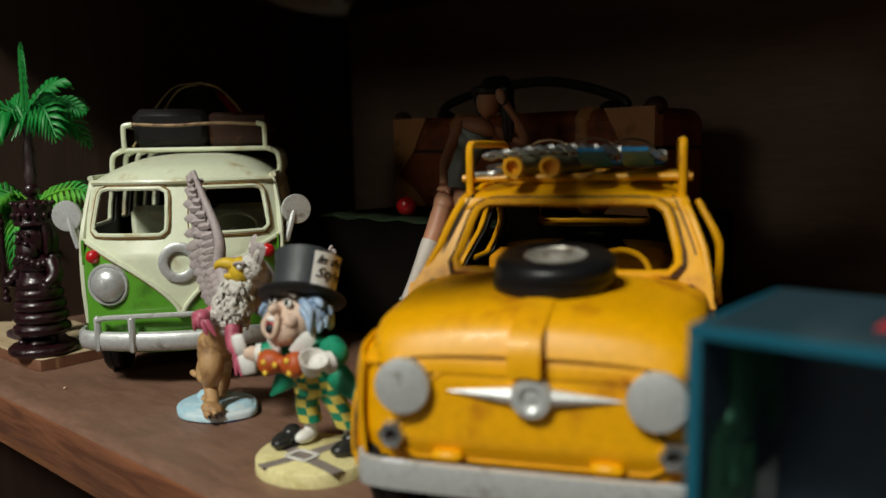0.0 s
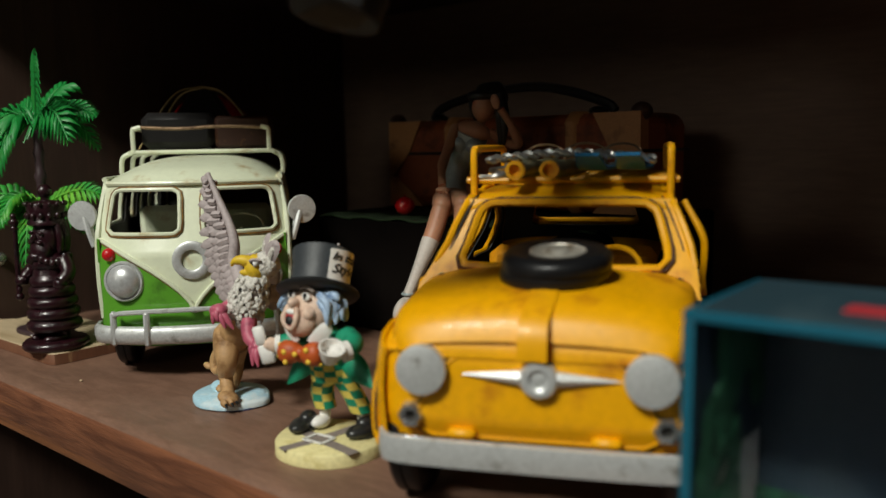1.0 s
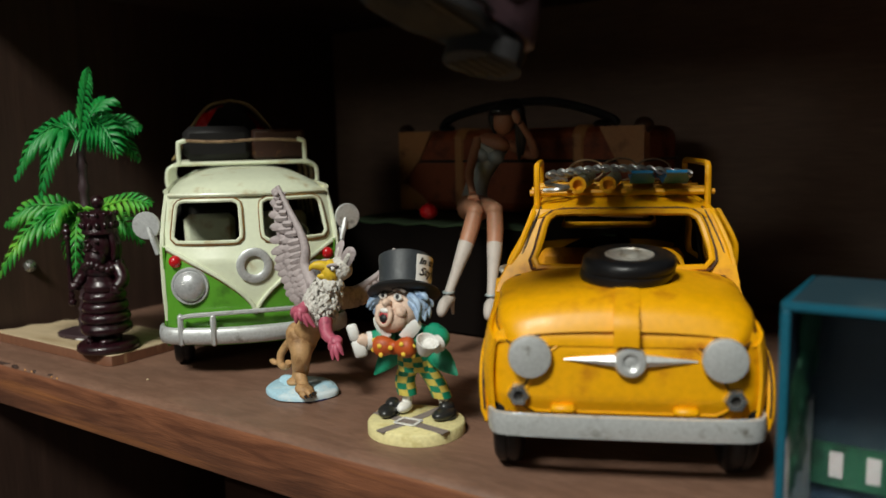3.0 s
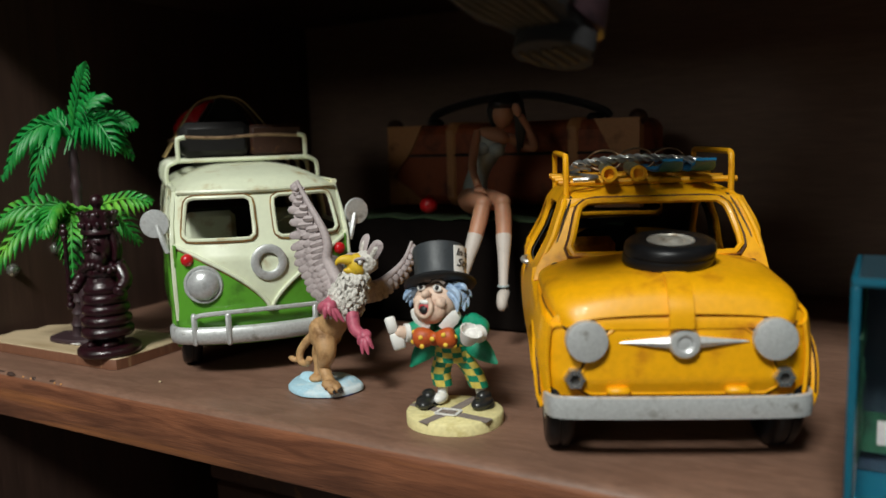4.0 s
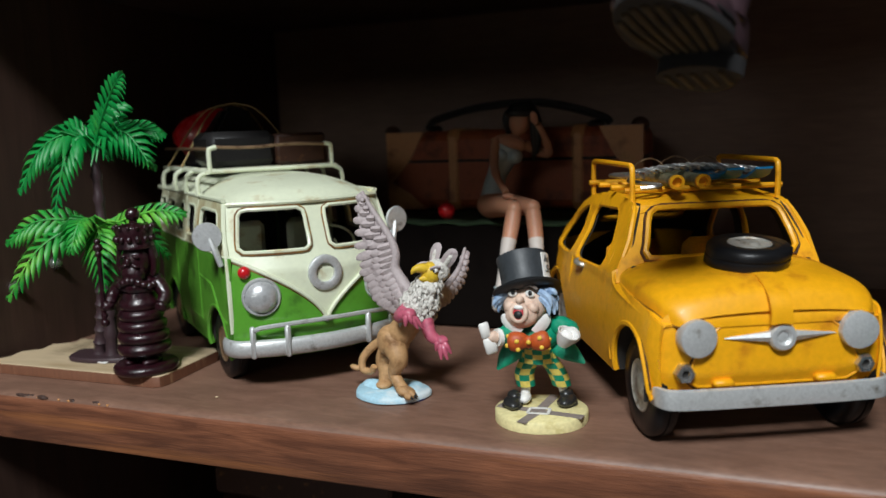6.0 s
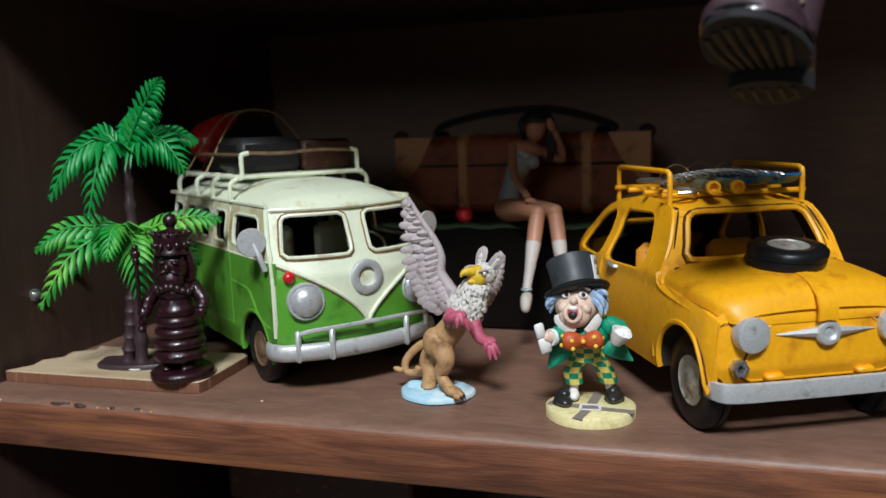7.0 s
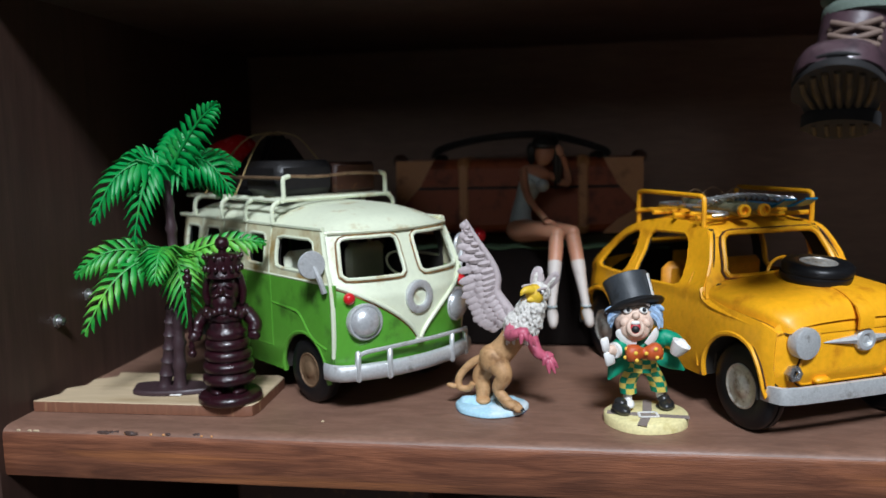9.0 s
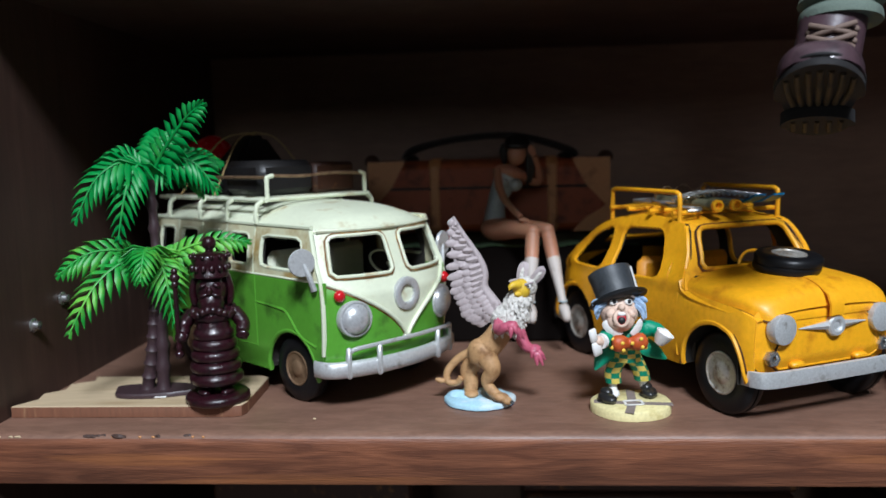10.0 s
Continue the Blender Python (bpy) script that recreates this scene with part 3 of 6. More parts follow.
    V = [(x, y - .0003, z - .0003 * abs(k)) for y, z in S for k, x in ((-1, -.0031), (0, 0), (1, .0031))] + [(x, y + .0006, z - .0004) for y, z in S for x in (-.0031, 0, .0031)]
    n = len(S) * 3
    F = [(j * 3 + i, j * 3 + i + 1, j * 3 + i + 4, j * 3 + i + 3) for j in range(len(S) - 1) for i in (0, 1)]
    F += [tuple(k + n for k in f[::-1]) for f in F] + [(j * 3 + i, j * 3 + i + 3, n + j * 3 + i + 3, n + j * 3 + i) for j in range(len(S) - 1) for i in (0, 2)] + [(0, 1, n + 1, n), (1, 2, n + 2, n + 1)]
    add(bm, V, F)
    part("hood_strap", bm, M_YEL, car)

    # windscreen frame
    def scr(x, k):
        return (x, .0415 + .0115 * k + .0008 * (abs(x) / .034) ** 3, .0495 + .0185 * k)

    def scr_u(x, v):
        return scr(x, v / .0218)
    hole = rpoly([(-.0266, .0018), (.0268, .0018), (.0226, .0204), (-.0222, .0204)], .0035)
    bm = bmesh.new()
    panel(bm, (-.0366, .0366), (-.0060, .0218), scr_u, lambda x, v: min(hole(x, v), lerp(v, [(-.006, .0356), (0, .0342), (.0218, .0276)]) - abs(x)), .0009, 0, .0015)
    part("windscreen_surround", bm, M_YEL, car)
    window_frame("windscreen_frame", car, hole, (0, .0105), lambda x, v: tuple(Vector(scr_u(x, v)) + Vector((0, -.0006, .0003))), .0011, M_YEL, 56)

    # roof and back as one bent sheet
    arc = smooth_line([(.0515, .0675), (.055, .0700), (.065, .0716), (.082, .0722), (.098, .0708), (.113, .0655), (.127, .0560), (.138, .0450), (.1435, .0330), (.1440, .0175)], 7)
    lens_ = [0.0]
    for a, b in zip(arc, arc[1:]):
        lens_.append(lens_[-1] + math.dist(a, b))

    def roof_pos(x, s_):
        y, z = lerp(s_, list(zip(lens_, [p[0] for p in arc]))), lerp(s_, list(zip(lens_, [p[1] for p in arc])))
        w = half(y, min(z, ztop(y)))
        e = x / .03
        return (e * w, y, z - .0026 * e ** 4 * (z > .03))
    L_ = lens_[-1]
    back_w = rpoly([(-.017, .063), (.017, .063), (.019, .081), (-.019, .081)], .004)
    bm = bmesh.new()
    panel(bm, (-.03, .03), (0, L_), roof_pos, back_w, .0009, 0, .0018)
    part("roof", bm, M_YEL, car, "yellow roof with brown wear marks")
    # Added dark sheet under the roof, shading the cabin by colour.
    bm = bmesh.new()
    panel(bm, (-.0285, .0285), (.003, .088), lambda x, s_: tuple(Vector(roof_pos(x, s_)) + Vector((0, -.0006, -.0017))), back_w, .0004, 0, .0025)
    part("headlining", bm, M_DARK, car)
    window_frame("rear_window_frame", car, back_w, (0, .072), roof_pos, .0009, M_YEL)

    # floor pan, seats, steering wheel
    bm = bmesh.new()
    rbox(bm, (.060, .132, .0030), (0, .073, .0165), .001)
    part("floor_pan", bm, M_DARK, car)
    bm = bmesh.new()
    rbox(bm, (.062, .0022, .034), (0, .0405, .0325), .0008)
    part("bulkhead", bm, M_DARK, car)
    for x in (-.015, .015):
        bm = bmesh.new()
        rbox(bm, (.021, .024, .010), (x, .074, .026), .003)
        rbox(bm, (.021, .006, .024), (x, .086, .0395), .0028, m=None)
        part("seat", bm, M_YELD, car)
    bm = bmesh.new()
    tube(bm, [(.0125 + .0085 * math.cos(t), .0545 + .0035 * math.sin(t), .0470 + .0078 * math.sin(t)) for t in np.linspace(0, 2 * math.pi, 28)[:-1]], .0007, 0, 6, True)
    tube(bm, [(.0125, .045, .041), (.0125, .0545, .047)], .0008, 0, 6)
    tube(bm, [(.004, .0545, .047), (.021, .0545, .047)], .0006, 0, 6)
    part("steering_wheel", bm, M_YEL, car)

    # lamps, fog lamps, badge
    for s in (-1, 1):
        bm = bmesh.new()
        mm = pose(s * .0238, -.0030, .0352, 90, 0, -s * 4)
        lathe(bm, [(.0002, -.003), (.0054, -.003), (.0055, .0004), (.0053, .0009), (.0046, .0011), (.0002, .0013)], 36, 0, mm)
        part("headlight", bm, M_SILV, car, "silver painted headlight disc")
        bm = bmesh.new()
        mm = pose(s * .0268, -.0012, .0246, 90, 0, 0)
        lathe(bm, [(.0013, -.0004), (.0013, .0009), (.0016, .0013), (.0026, .0012), (.0030, .0004), (.0030, -.002)], 6, 0, mm)
        # Dark plug in the nut's hole; the hole's shade is its colour.
        lathe(bm, [(.0012, -.0009), (.0012, -.0002), (.0002, -.0001)], 12, 1, mm)
        part("fog_lamp", bm, [M_CHROME, M_DARK], car, "steel hex nut fog lamp")
    for x in (-.0155, .0150):
        bm = bmesh.new()
        rbox(bm, (.0062, .0030, .0022), (x, -.0012, .0212), .0007)
        part("bumper_bracket", bm, M_YEL, car)
    bm = bmesh.new()
    lathe(bm, [(.0016, -.001), (.0017, .0008), (.0024, .0013), (.0036, .0012), (.0041, .0004), (.0041, -.001)], 32, 0, pose(0, -.0024, .0343, 90, 0, 0))
    lathe(bm, [(.0017, -.001), (.0016, .0004), (.0005, .0007)], 20, 0, pose(0, -.0024, .0343, 90, 0, 0))
    for s in (-1, 1):
        for z0, z1 in ((.0345, .0020), (.0345, -.0020)):
            add(bm, [(s * .0030, -.0029, z0 + z1 * .75), (s * .0030, -.0034, z0), (s * .0165, -.0016, z0 - .0002), (s * .0165, -.0010, z0 - .0002 + z1 * .1), (s * .0030, -.0010, z0 + z1 * .75), (s * .0030, -.0010, z0), (s * .0165, -.0010, z0 - .0002)],
                [(0, 1, 2, 3), (0, 3, 6, 4), (4, 5, 1, 0), (2, 1, 5, 6), (2, 6, 3)])
    bmesh.ops.translate(bm, vec=(.0012, 0, 0), verts=bm.verts)
    part("winged_badge", bm, M_SILV, car, "silver winged front badge", angle=25)

    # bumpers
    for y0, s in ((-.0052, 1), (.1485, -1)):
        bm = bmesh.new()
        out = [(-.0352, y0 + s * .0125), (-.0344, y0 + s * .0050), (-.0310, y0 + s * .0012), (-.020, y0 + s * .0002), (0, y0), (.020, y0 + s * .0002), (.0310, y0 + s * .0012), (.0344, y0 + s * .0050), (.0352, y0 + s * .0125)]
        P = curve([(x, y, 0) for x, y in out], 5)
        V, F = [], []
        for p in P:
            q = Vector((0, .06, 0)) if s > 0 else Vector((0, .08, 0))
            d = (q - Vector((p.x, p.y, 0))).normalized() * .0011
            V += [(p.x + d.x, p.y + d.y, .0145), (p.x, p.y, .0148), (p.x - d.x * .4, p.y - d.y * .4, .0177), (p.x, p.y, .0204), (p.x + d.x, p.y + d.y, .0207)]
        for i in range(len(P) - 1):
            for k in range(5):
                a, b = i * 5 + k, i * 5 + (k + 1) % 5
                F.append((a, b, b + 5, a + 5))
        F += [(0, 1, 2, 3, 4), tuple(range(len(V) - 5, len(V)))]
        add(bm, V, F)
        part("bumper", bm, M_SILV, car, "chipped silver bumper", angle=60)

    # wheels, and the spare on the hood
    for y in (.0205, .1215):
        for s in (-1, 1):
            wheel(car, pose(s * .0302, y, .0158), .0158, .0075, M_TYRE, M_HUB)
        bm = bmesh.new()
        tube(bm, [(-.030, y, .0158), (.030, y, .0158)], .0012)
        part("axle", bm, M_DARK, car)
    wheel(car, pose(.0004, .0255, .0545) @ pose(0, 0, 0, 7, 0, 0) @ pose(0, 0, 0, 0, 90, 0), .0128, .0072, M_TYRE, M_HUB)

    # roof rack, bent a little to one side
    before = set(o.name for o in bpy.data.objects)
    for s in (-1, 1):
        bm = bmesh.new()
        tube(bm, curve([(s * .0262, .0582, .0690), (s * .0262, .0582, .0800), (s * .0262, .0598, .0818), (s * .0262, .0640, .0822), (s * .0262, .100, .0822), (s * .0262, .1055, .0818), (s * .0262, .1070, .0800), (s * .0262, .1072, .0672)], 5), .0010, 0, 8)
        part("rack_side_rail", bm, M_YEL, car)
    for y in (.0600, .0760, .0915, .1055):
        bm = bmesh.new()
        tube(bm, [(-.0285, y, .0735), (.0285, y, .0735)], .0010, 0, 8)
        part("rack_crossbar", bm, M_YEL, car)
    # load on the rack: pipes, skis, twisted wire
    for x, y0 in ((-.0135, .0500), (-.0045, .0495)):
        bm = bmesh.new()
        mm = pose(x, y0, .0765) @ pose(0, 0, 0, -90, 0, -6)
        lathe(bm, [(.0017, .014), (.0017, 0), (.0024, .0002), (.0024, .048), (.0002, .0482)], 20, 0, mm)
        part("pipe", bm, [M_PIPE], car, "olive grey pipe with a yellow end")
        bm = bmesh.new()
        lathe(bm, [(.0016, .013), (.0016, -.0006), (.00255, -.0006), (.00255, .0012), (.0024, .0014)], 20, 0, mm)
        part("pipe_end", bm, M_YEL, car)
    for x in (.0065, .0165):
        bm = bmesh.new()
        S = curve([(x + .003, .1080, .0762), (x + .002, .085, .0758), (x, .062, .0760), (x - .0005, .053, .0772), (x - .0012, .0465, .0800)], 5)
        V, F = [], []
        for i, p in enumerate(S):
            w = .0036 * (1 if i < len(S) - 3 else .85)
            V += [(p.x - w, p.y, p.z), (p.x + w, p.y, p.z), (p.x + w, p.y, p.z + .0008), (p.x - w, p.y, p.z + .0008)]
        F = [(i * 4 + k, i * 4 + (k + 1) % 4, i * 4 + 4 + (k + 1) % 4, i * 4 + 4 + k) for i in range(len(S) - 1) for k in range(4)] + [(0, 1, 2, 3), tuple(range(len(V) - 4, len(V)))]
        add(bm, V, F)
        bm.faces.ensure_lookup_table()
        bm.normal_update()
        part("ski", bm, M_BLUE, car, "blue painted ski with a curved tip")
    for k, (ya, za) in enumerate(((.063, .0790), (.0665, .0792))):
        bm = bmesh.new()
        for ph in (0, math.pi):
            tube(bm, [(x, ya + .004 * math.sin((x + .02) * 60) + .0008 * math.cos(x * 1100 + ph), za + .0016 * math.cos((x + .002) * 75) + .0008 * math.sin(x * 1100 + ph)) for x in np.linspace(-.0235, .0225, 70)], .00055, 0, 5)
        part("twisted_wire", bm, M_WIRE, car)
    bm = bmesh.new()
    for x, y, r in ((-.010, .088, .006), (.002, .092, .0065), (.013, .090, .006)):
        tube(bm, [(x + r * math.cos(t), y + .002 * math.sin(2 * t), .0795 + r * .6 * math.sin(t)) for t in np.linspace(0, 2 * math.pi, 26)[:-1]], .0004, 0, 5, True)
    part("wire_loop", bm, M_RUST, car)
    bm = bmesh.new()
    tube(bm, curve([(-.024, .056, .0745), (-.019, .0545, .0748), (-.0165, .058, .0752), (-.020, .063, .0755), (-.0235, .070, .0760), (-.020, .080, .0765), (-.023, .095, .0768)], 8), .0008, 0, 6)
    tube(bm, curve([(-.021, .098, .0770), (-.016, .090, .0775), (-.021, .082, .0772), (-.017, .073, .0770)], 8), .0007, 0, 6)
    part("hooked_wire", bm, M_WIRE, car)
    for ob in [o for o in bpy.data.objects if o.name not in before]:
        ob.data.transform(Matrix.Translation((.0002, 0, -.0008)))
    # hanging coil on the far side
    bm = bmesh.new()
    for k in range(2):
        tube(bm, curve([(.0300, .060 + .003 * k, .0670), (.0352, .058 + .003 * k, .0560), (.0378, .062 + .003 * k, .0420), (.0358, .066 + .003 * k, .0560), (.0305, .064 + .003 * k, .0665)], 7), .0008, 0, 6)
    part("side_coil", bm, M_YEL, car)
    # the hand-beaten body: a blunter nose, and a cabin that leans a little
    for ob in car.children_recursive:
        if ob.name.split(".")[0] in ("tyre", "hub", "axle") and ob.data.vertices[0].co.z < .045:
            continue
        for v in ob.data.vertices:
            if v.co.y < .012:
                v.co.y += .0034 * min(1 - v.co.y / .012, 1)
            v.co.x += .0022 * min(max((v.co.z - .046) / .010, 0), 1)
    return car


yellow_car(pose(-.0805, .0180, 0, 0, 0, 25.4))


# ---- the green and cream tin van ----
def van(m):
    van_ = thing("toy_van", m, "green and cream tin toy camper van with roof luggage", "toy van", "toy vehicles")
    W, LEN, BELT = .0338, .150, .0515

    def vee(x):
        return .0250 + (BELT - .0250) * min(abs(x) / .0335, 1) ** .62

    def front(x, z):
        y = .0105 * (abs(x) / .0335) ** 2.6
        return (x, y + .42 * max(z - .046, 0) + .06 * max(.035 - z, 0), z)
    wl = rpoly([(-.0300, .0532), (-.0040, .0532), (-.0040, .0688), (-.0276, .0688)], .0025)
    wr = rpoly([(.0040, .0532), (.0300, .0532), (.0276, .0688), (.0040, .0688)], .0025)

    def fw(z):
        return lerp(z, [(.013, .0318), (.022, .0335), (.050, .0335), (.071, .0310)])
    bm = bmesh.new()
    panel(bm, (-.0336, .0336), (.022, .0715), front, lambda x, z: min(wl(x, z), wr(x, z), (z - vee(x)) * .7, fw(z) - abs(x)), .0009, 0, .0014)
    part("front_panel", bm, M_CREAM, van_)
    bm = bmesh.new()
    panel(bm, (-.0336, .0336), (.013, .0525), front, lambda x, z: min((vee(x) - z) * .7, fw(z) - abs(x)), .0009, 0, .0014)
    part("front_apron", bm, M_GREEN, van_)
    for sd, c in ((wl, (-.017, .0612)), (wr, (.017, .0612))):
        window_frame("windscreen_frame", van_, sd, c, lambda x, z: tuple(Vector(front(x, z)) + Vector((0, -.0005, 0))), .0008, M_CREAM, 40, M_STAIN)
    for s in (-1, 1):
        bm = bmesh.new()
        tube(bm, [tuple(Vector(front(s * x, vee(x))) + Vector((0, -.0006, 0))) for x in np.linspace(0.0003, .0335, 40)], .0008, 0, 7)
        part("vee_trim", bm, M_CREAM, van_)
        bm = bmesh.new()
        tube(bm, [tuple(Vector(front(s * x, vee(x) - .0011)) + Vector((0, -.0001, 0))) for x in np.linspace(0.0012, .0325, 40)], .0004, 0, 5)
        part("seam_grime", bm, M_STAIN, van_)

    # sides
    def sidex(y, z):
        return lerp(z, [(.012, .0322), (.020, .0338), (.050, .0338), (.060, .0332), (.0725, .0310)]) - .004 * max((y - .135) / .015, 0) ** 2 - .0006 * max((.020 - y) / .008, 0) ** 2
    wins = [rpoly([(.0215, .0547), (.0525, .0547), (.0525, .0680), (.0250, .0680)], .0025)] + [rpoly([(a, .0547), (a + .0150, .0547), (a + .0150, .0682), (a, .0682)], .0025) for a in (.0615, .0825, .1035, .1245)]
    cents = [(.038, .0613)] + [(a + .0075, .0613) for a in (.0615, .0825, .1035, .1245)]
    AF, AR = (.0325, .0135, .0165), (.1150, .0135, .0165)

    def low(y, z):
        g = z - lerp(y, [(.012, .0170), (.0165, .0130), (.050, .0105), (.10, .0105), (.15, .0125)])
        for a, b, r in (AF, AR):
            g = min(g, math.hypot(y - a, z - b) - r if z > b else abs(y - a) - r)
        return g
    for s in (-1, 1):
        pos = lambda y, z: (s * sidex(y, z), y, z)
        bm = bmesh.new()
        panel(bm, (.0100, LEN), (.0105, BELT), pos, lambda y, z: min(low(y, z), y - lerp(z, [(.013, .0125), (.046, .0106)])), .0009, 0, .0016)
        part("side_panel", bm, M_GREEN, van_)
        bm = bmesh.new()
        panel(bm, (.0110, LEN), (BELT, .0730), pos, lambda y, z: min([w(y, z) for w in wins] + [y - .0122 - .42 * (z - .0515)]), .0009, 0, .0014)
        part("side_panel_upper", bm, M_CREAM_STAINED, van_, "cream upper side with brown wear")
        for sd, c in zip(wins, cents):
            window_frame("window_frame", van_, sd, c, lambda y, z: (s * (sidex(y, z) + .0003), y, z), .0009, M_CREAM, 32, M_STAIN)
        bm = bmesh.new()
        tube(bm, [(s * (sidex(y, BELT) + .0004), y, BELT) for y in np.linspace(.0112, LEN, 30)], .0008, 0, 6)
        part("belt_trim", bm, M_CREAM, van_)
        for dz in (-.0012, .0012):
            bm = bmesh.new()
            tube(bm, [(s * (sidex(y, BELT) + .0001), y, BELT + dz) for y in np.linspace(.0125, LEN, 30)], .00045, 0, 5)
            part("seam_grime", bm, M_STAIN, van_)
        for y, z0, z1, k in ((.0568, .0205, BELT, M_GREEN), (.0780, .0120, BELT, M_GREEN), (.0575, BELT, .0730, M_CREAM), (.0795, BELT, .0730, M_CREAM), (.1005, BELT, .0730, M_CREAM), (.1220, BELT, .0730, M_CREAM), (.1005, .0120, BELT, M_GREEN)):
            bm = bmesh.new()
            tube(bm, [(s * (sidex(y, z) + .0004), y, z) for z in np.linspace(z0, z1, 10)], .0008, 0, 6)
            part("seam", bm, k, van_)
            bm = bmesh.new()
            tube(bm, [(s * (sidex(y, z) + .0001), y + .0011, z) for z in np.linspace(z0 + .001, z1 - .001, 10)], .0004, 0, 5)
            part("seam_grime", bm, M_STAIN, van_)
        bm = bmesh.new()
        tube(bm, curve([(s * .0342, .0568, .0395), (s * .0344, .0400, .0385), (s * .0344, .0340, .0370), (s * .0344, .0260, .0290), (s * .0342, .0155, .0255)], 6), .0008, 0, 6)
        tube(bm, [(s * .0341, y, .0205) for y in np.linspace(.0560, .0800, 5)], .0008, 0, 6)
        part("pressed_ridge", bm, M_GREEN, van_)
        for a, b, r in (AF, AR):
            bm = bmesh.new()
            tube(bm, [(s * .0334, a - r, .0115)] + [(s * .0341, a - r * math.cos(t), b + r * math.sin(t)) for t in np.linspace(0, math.pi, 24)] + [(s * .0334, a + r, .0108)], .0010, 0, 7)
            part("arch_lip", bm, M_GREEN, van_)
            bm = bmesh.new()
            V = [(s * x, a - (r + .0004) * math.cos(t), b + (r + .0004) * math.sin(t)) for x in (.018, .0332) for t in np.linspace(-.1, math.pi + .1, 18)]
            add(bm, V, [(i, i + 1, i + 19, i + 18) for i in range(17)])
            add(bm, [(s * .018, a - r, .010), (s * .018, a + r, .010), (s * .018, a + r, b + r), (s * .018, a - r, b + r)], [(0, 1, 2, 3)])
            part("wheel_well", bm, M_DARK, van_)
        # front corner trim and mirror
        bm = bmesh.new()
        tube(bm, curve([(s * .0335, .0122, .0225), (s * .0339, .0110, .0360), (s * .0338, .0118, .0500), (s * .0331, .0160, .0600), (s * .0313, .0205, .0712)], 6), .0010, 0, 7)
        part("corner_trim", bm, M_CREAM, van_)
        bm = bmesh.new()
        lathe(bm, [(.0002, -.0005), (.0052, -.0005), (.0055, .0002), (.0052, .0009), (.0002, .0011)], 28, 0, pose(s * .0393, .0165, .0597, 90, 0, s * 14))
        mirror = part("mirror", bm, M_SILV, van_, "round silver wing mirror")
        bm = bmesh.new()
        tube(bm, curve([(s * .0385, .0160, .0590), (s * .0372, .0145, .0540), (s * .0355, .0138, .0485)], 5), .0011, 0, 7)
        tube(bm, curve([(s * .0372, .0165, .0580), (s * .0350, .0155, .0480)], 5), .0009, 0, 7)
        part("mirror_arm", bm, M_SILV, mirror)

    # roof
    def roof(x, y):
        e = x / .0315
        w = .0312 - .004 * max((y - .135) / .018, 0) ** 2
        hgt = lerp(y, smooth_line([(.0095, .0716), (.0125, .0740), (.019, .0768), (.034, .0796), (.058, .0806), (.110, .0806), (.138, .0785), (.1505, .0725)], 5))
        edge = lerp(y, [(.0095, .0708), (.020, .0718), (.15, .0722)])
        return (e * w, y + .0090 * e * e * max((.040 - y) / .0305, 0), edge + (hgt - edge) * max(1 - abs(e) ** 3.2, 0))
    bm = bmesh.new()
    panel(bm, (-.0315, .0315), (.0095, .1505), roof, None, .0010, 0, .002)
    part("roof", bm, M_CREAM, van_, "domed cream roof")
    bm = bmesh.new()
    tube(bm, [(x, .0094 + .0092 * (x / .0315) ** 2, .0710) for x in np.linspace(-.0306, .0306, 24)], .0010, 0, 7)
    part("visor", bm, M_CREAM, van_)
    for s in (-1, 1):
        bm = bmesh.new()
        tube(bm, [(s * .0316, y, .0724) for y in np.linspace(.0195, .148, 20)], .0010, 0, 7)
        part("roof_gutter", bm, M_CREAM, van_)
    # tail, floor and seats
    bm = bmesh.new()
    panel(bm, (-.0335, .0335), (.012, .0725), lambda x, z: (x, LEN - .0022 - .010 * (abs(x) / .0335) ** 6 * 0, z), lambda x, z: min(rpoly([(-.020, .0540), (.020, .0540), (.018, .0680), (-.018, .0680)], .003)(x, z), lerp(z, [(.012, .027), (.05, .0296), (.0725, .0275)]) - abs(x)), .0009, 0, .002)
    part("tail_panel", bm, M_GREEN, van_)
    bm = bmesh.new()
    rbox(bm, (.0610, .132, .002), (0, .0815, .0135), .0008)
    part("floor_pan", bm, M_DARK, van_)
    # Added dark sheets on sides, tail and roof stand in for inside shade.
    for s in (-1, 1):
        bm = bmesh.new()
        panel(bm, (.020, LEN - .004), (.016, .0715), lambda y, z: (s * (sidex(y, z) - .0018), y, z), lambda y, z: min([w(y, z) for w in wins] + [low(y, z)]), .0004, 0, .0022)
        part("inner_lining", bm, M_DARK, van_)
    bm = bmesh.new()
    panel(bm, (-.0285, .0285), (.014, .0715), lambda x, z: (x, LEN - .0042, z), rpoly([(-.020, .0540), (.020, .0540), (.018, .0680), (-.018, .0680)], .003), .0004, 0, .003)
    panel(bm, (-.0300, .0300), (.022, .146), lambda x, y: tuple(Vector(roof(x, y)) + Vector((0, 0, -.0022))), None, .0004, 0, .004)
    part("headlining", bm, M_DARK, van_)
    for x in (-.016, .016):
        bm = bmesh.new()
        rbox(bm, (.022, .022, .012), (x, .046, .033), .003)
        rbox(bm, (.022, .005, .024), (x, .0575, .0480), .0024)
        part("seat", bm, M_CREAM, van_)
    bm = bmesh.new()
    tube(bm, [(.016 + .0085 * math.cos(t), .0285 + .0060 * math.sin(t), .0525 + .0050 * math.sin(t)) for t in np.linspace(0, 2 * math.pi, 26)[:-1]], .0006, 0, 6, True)
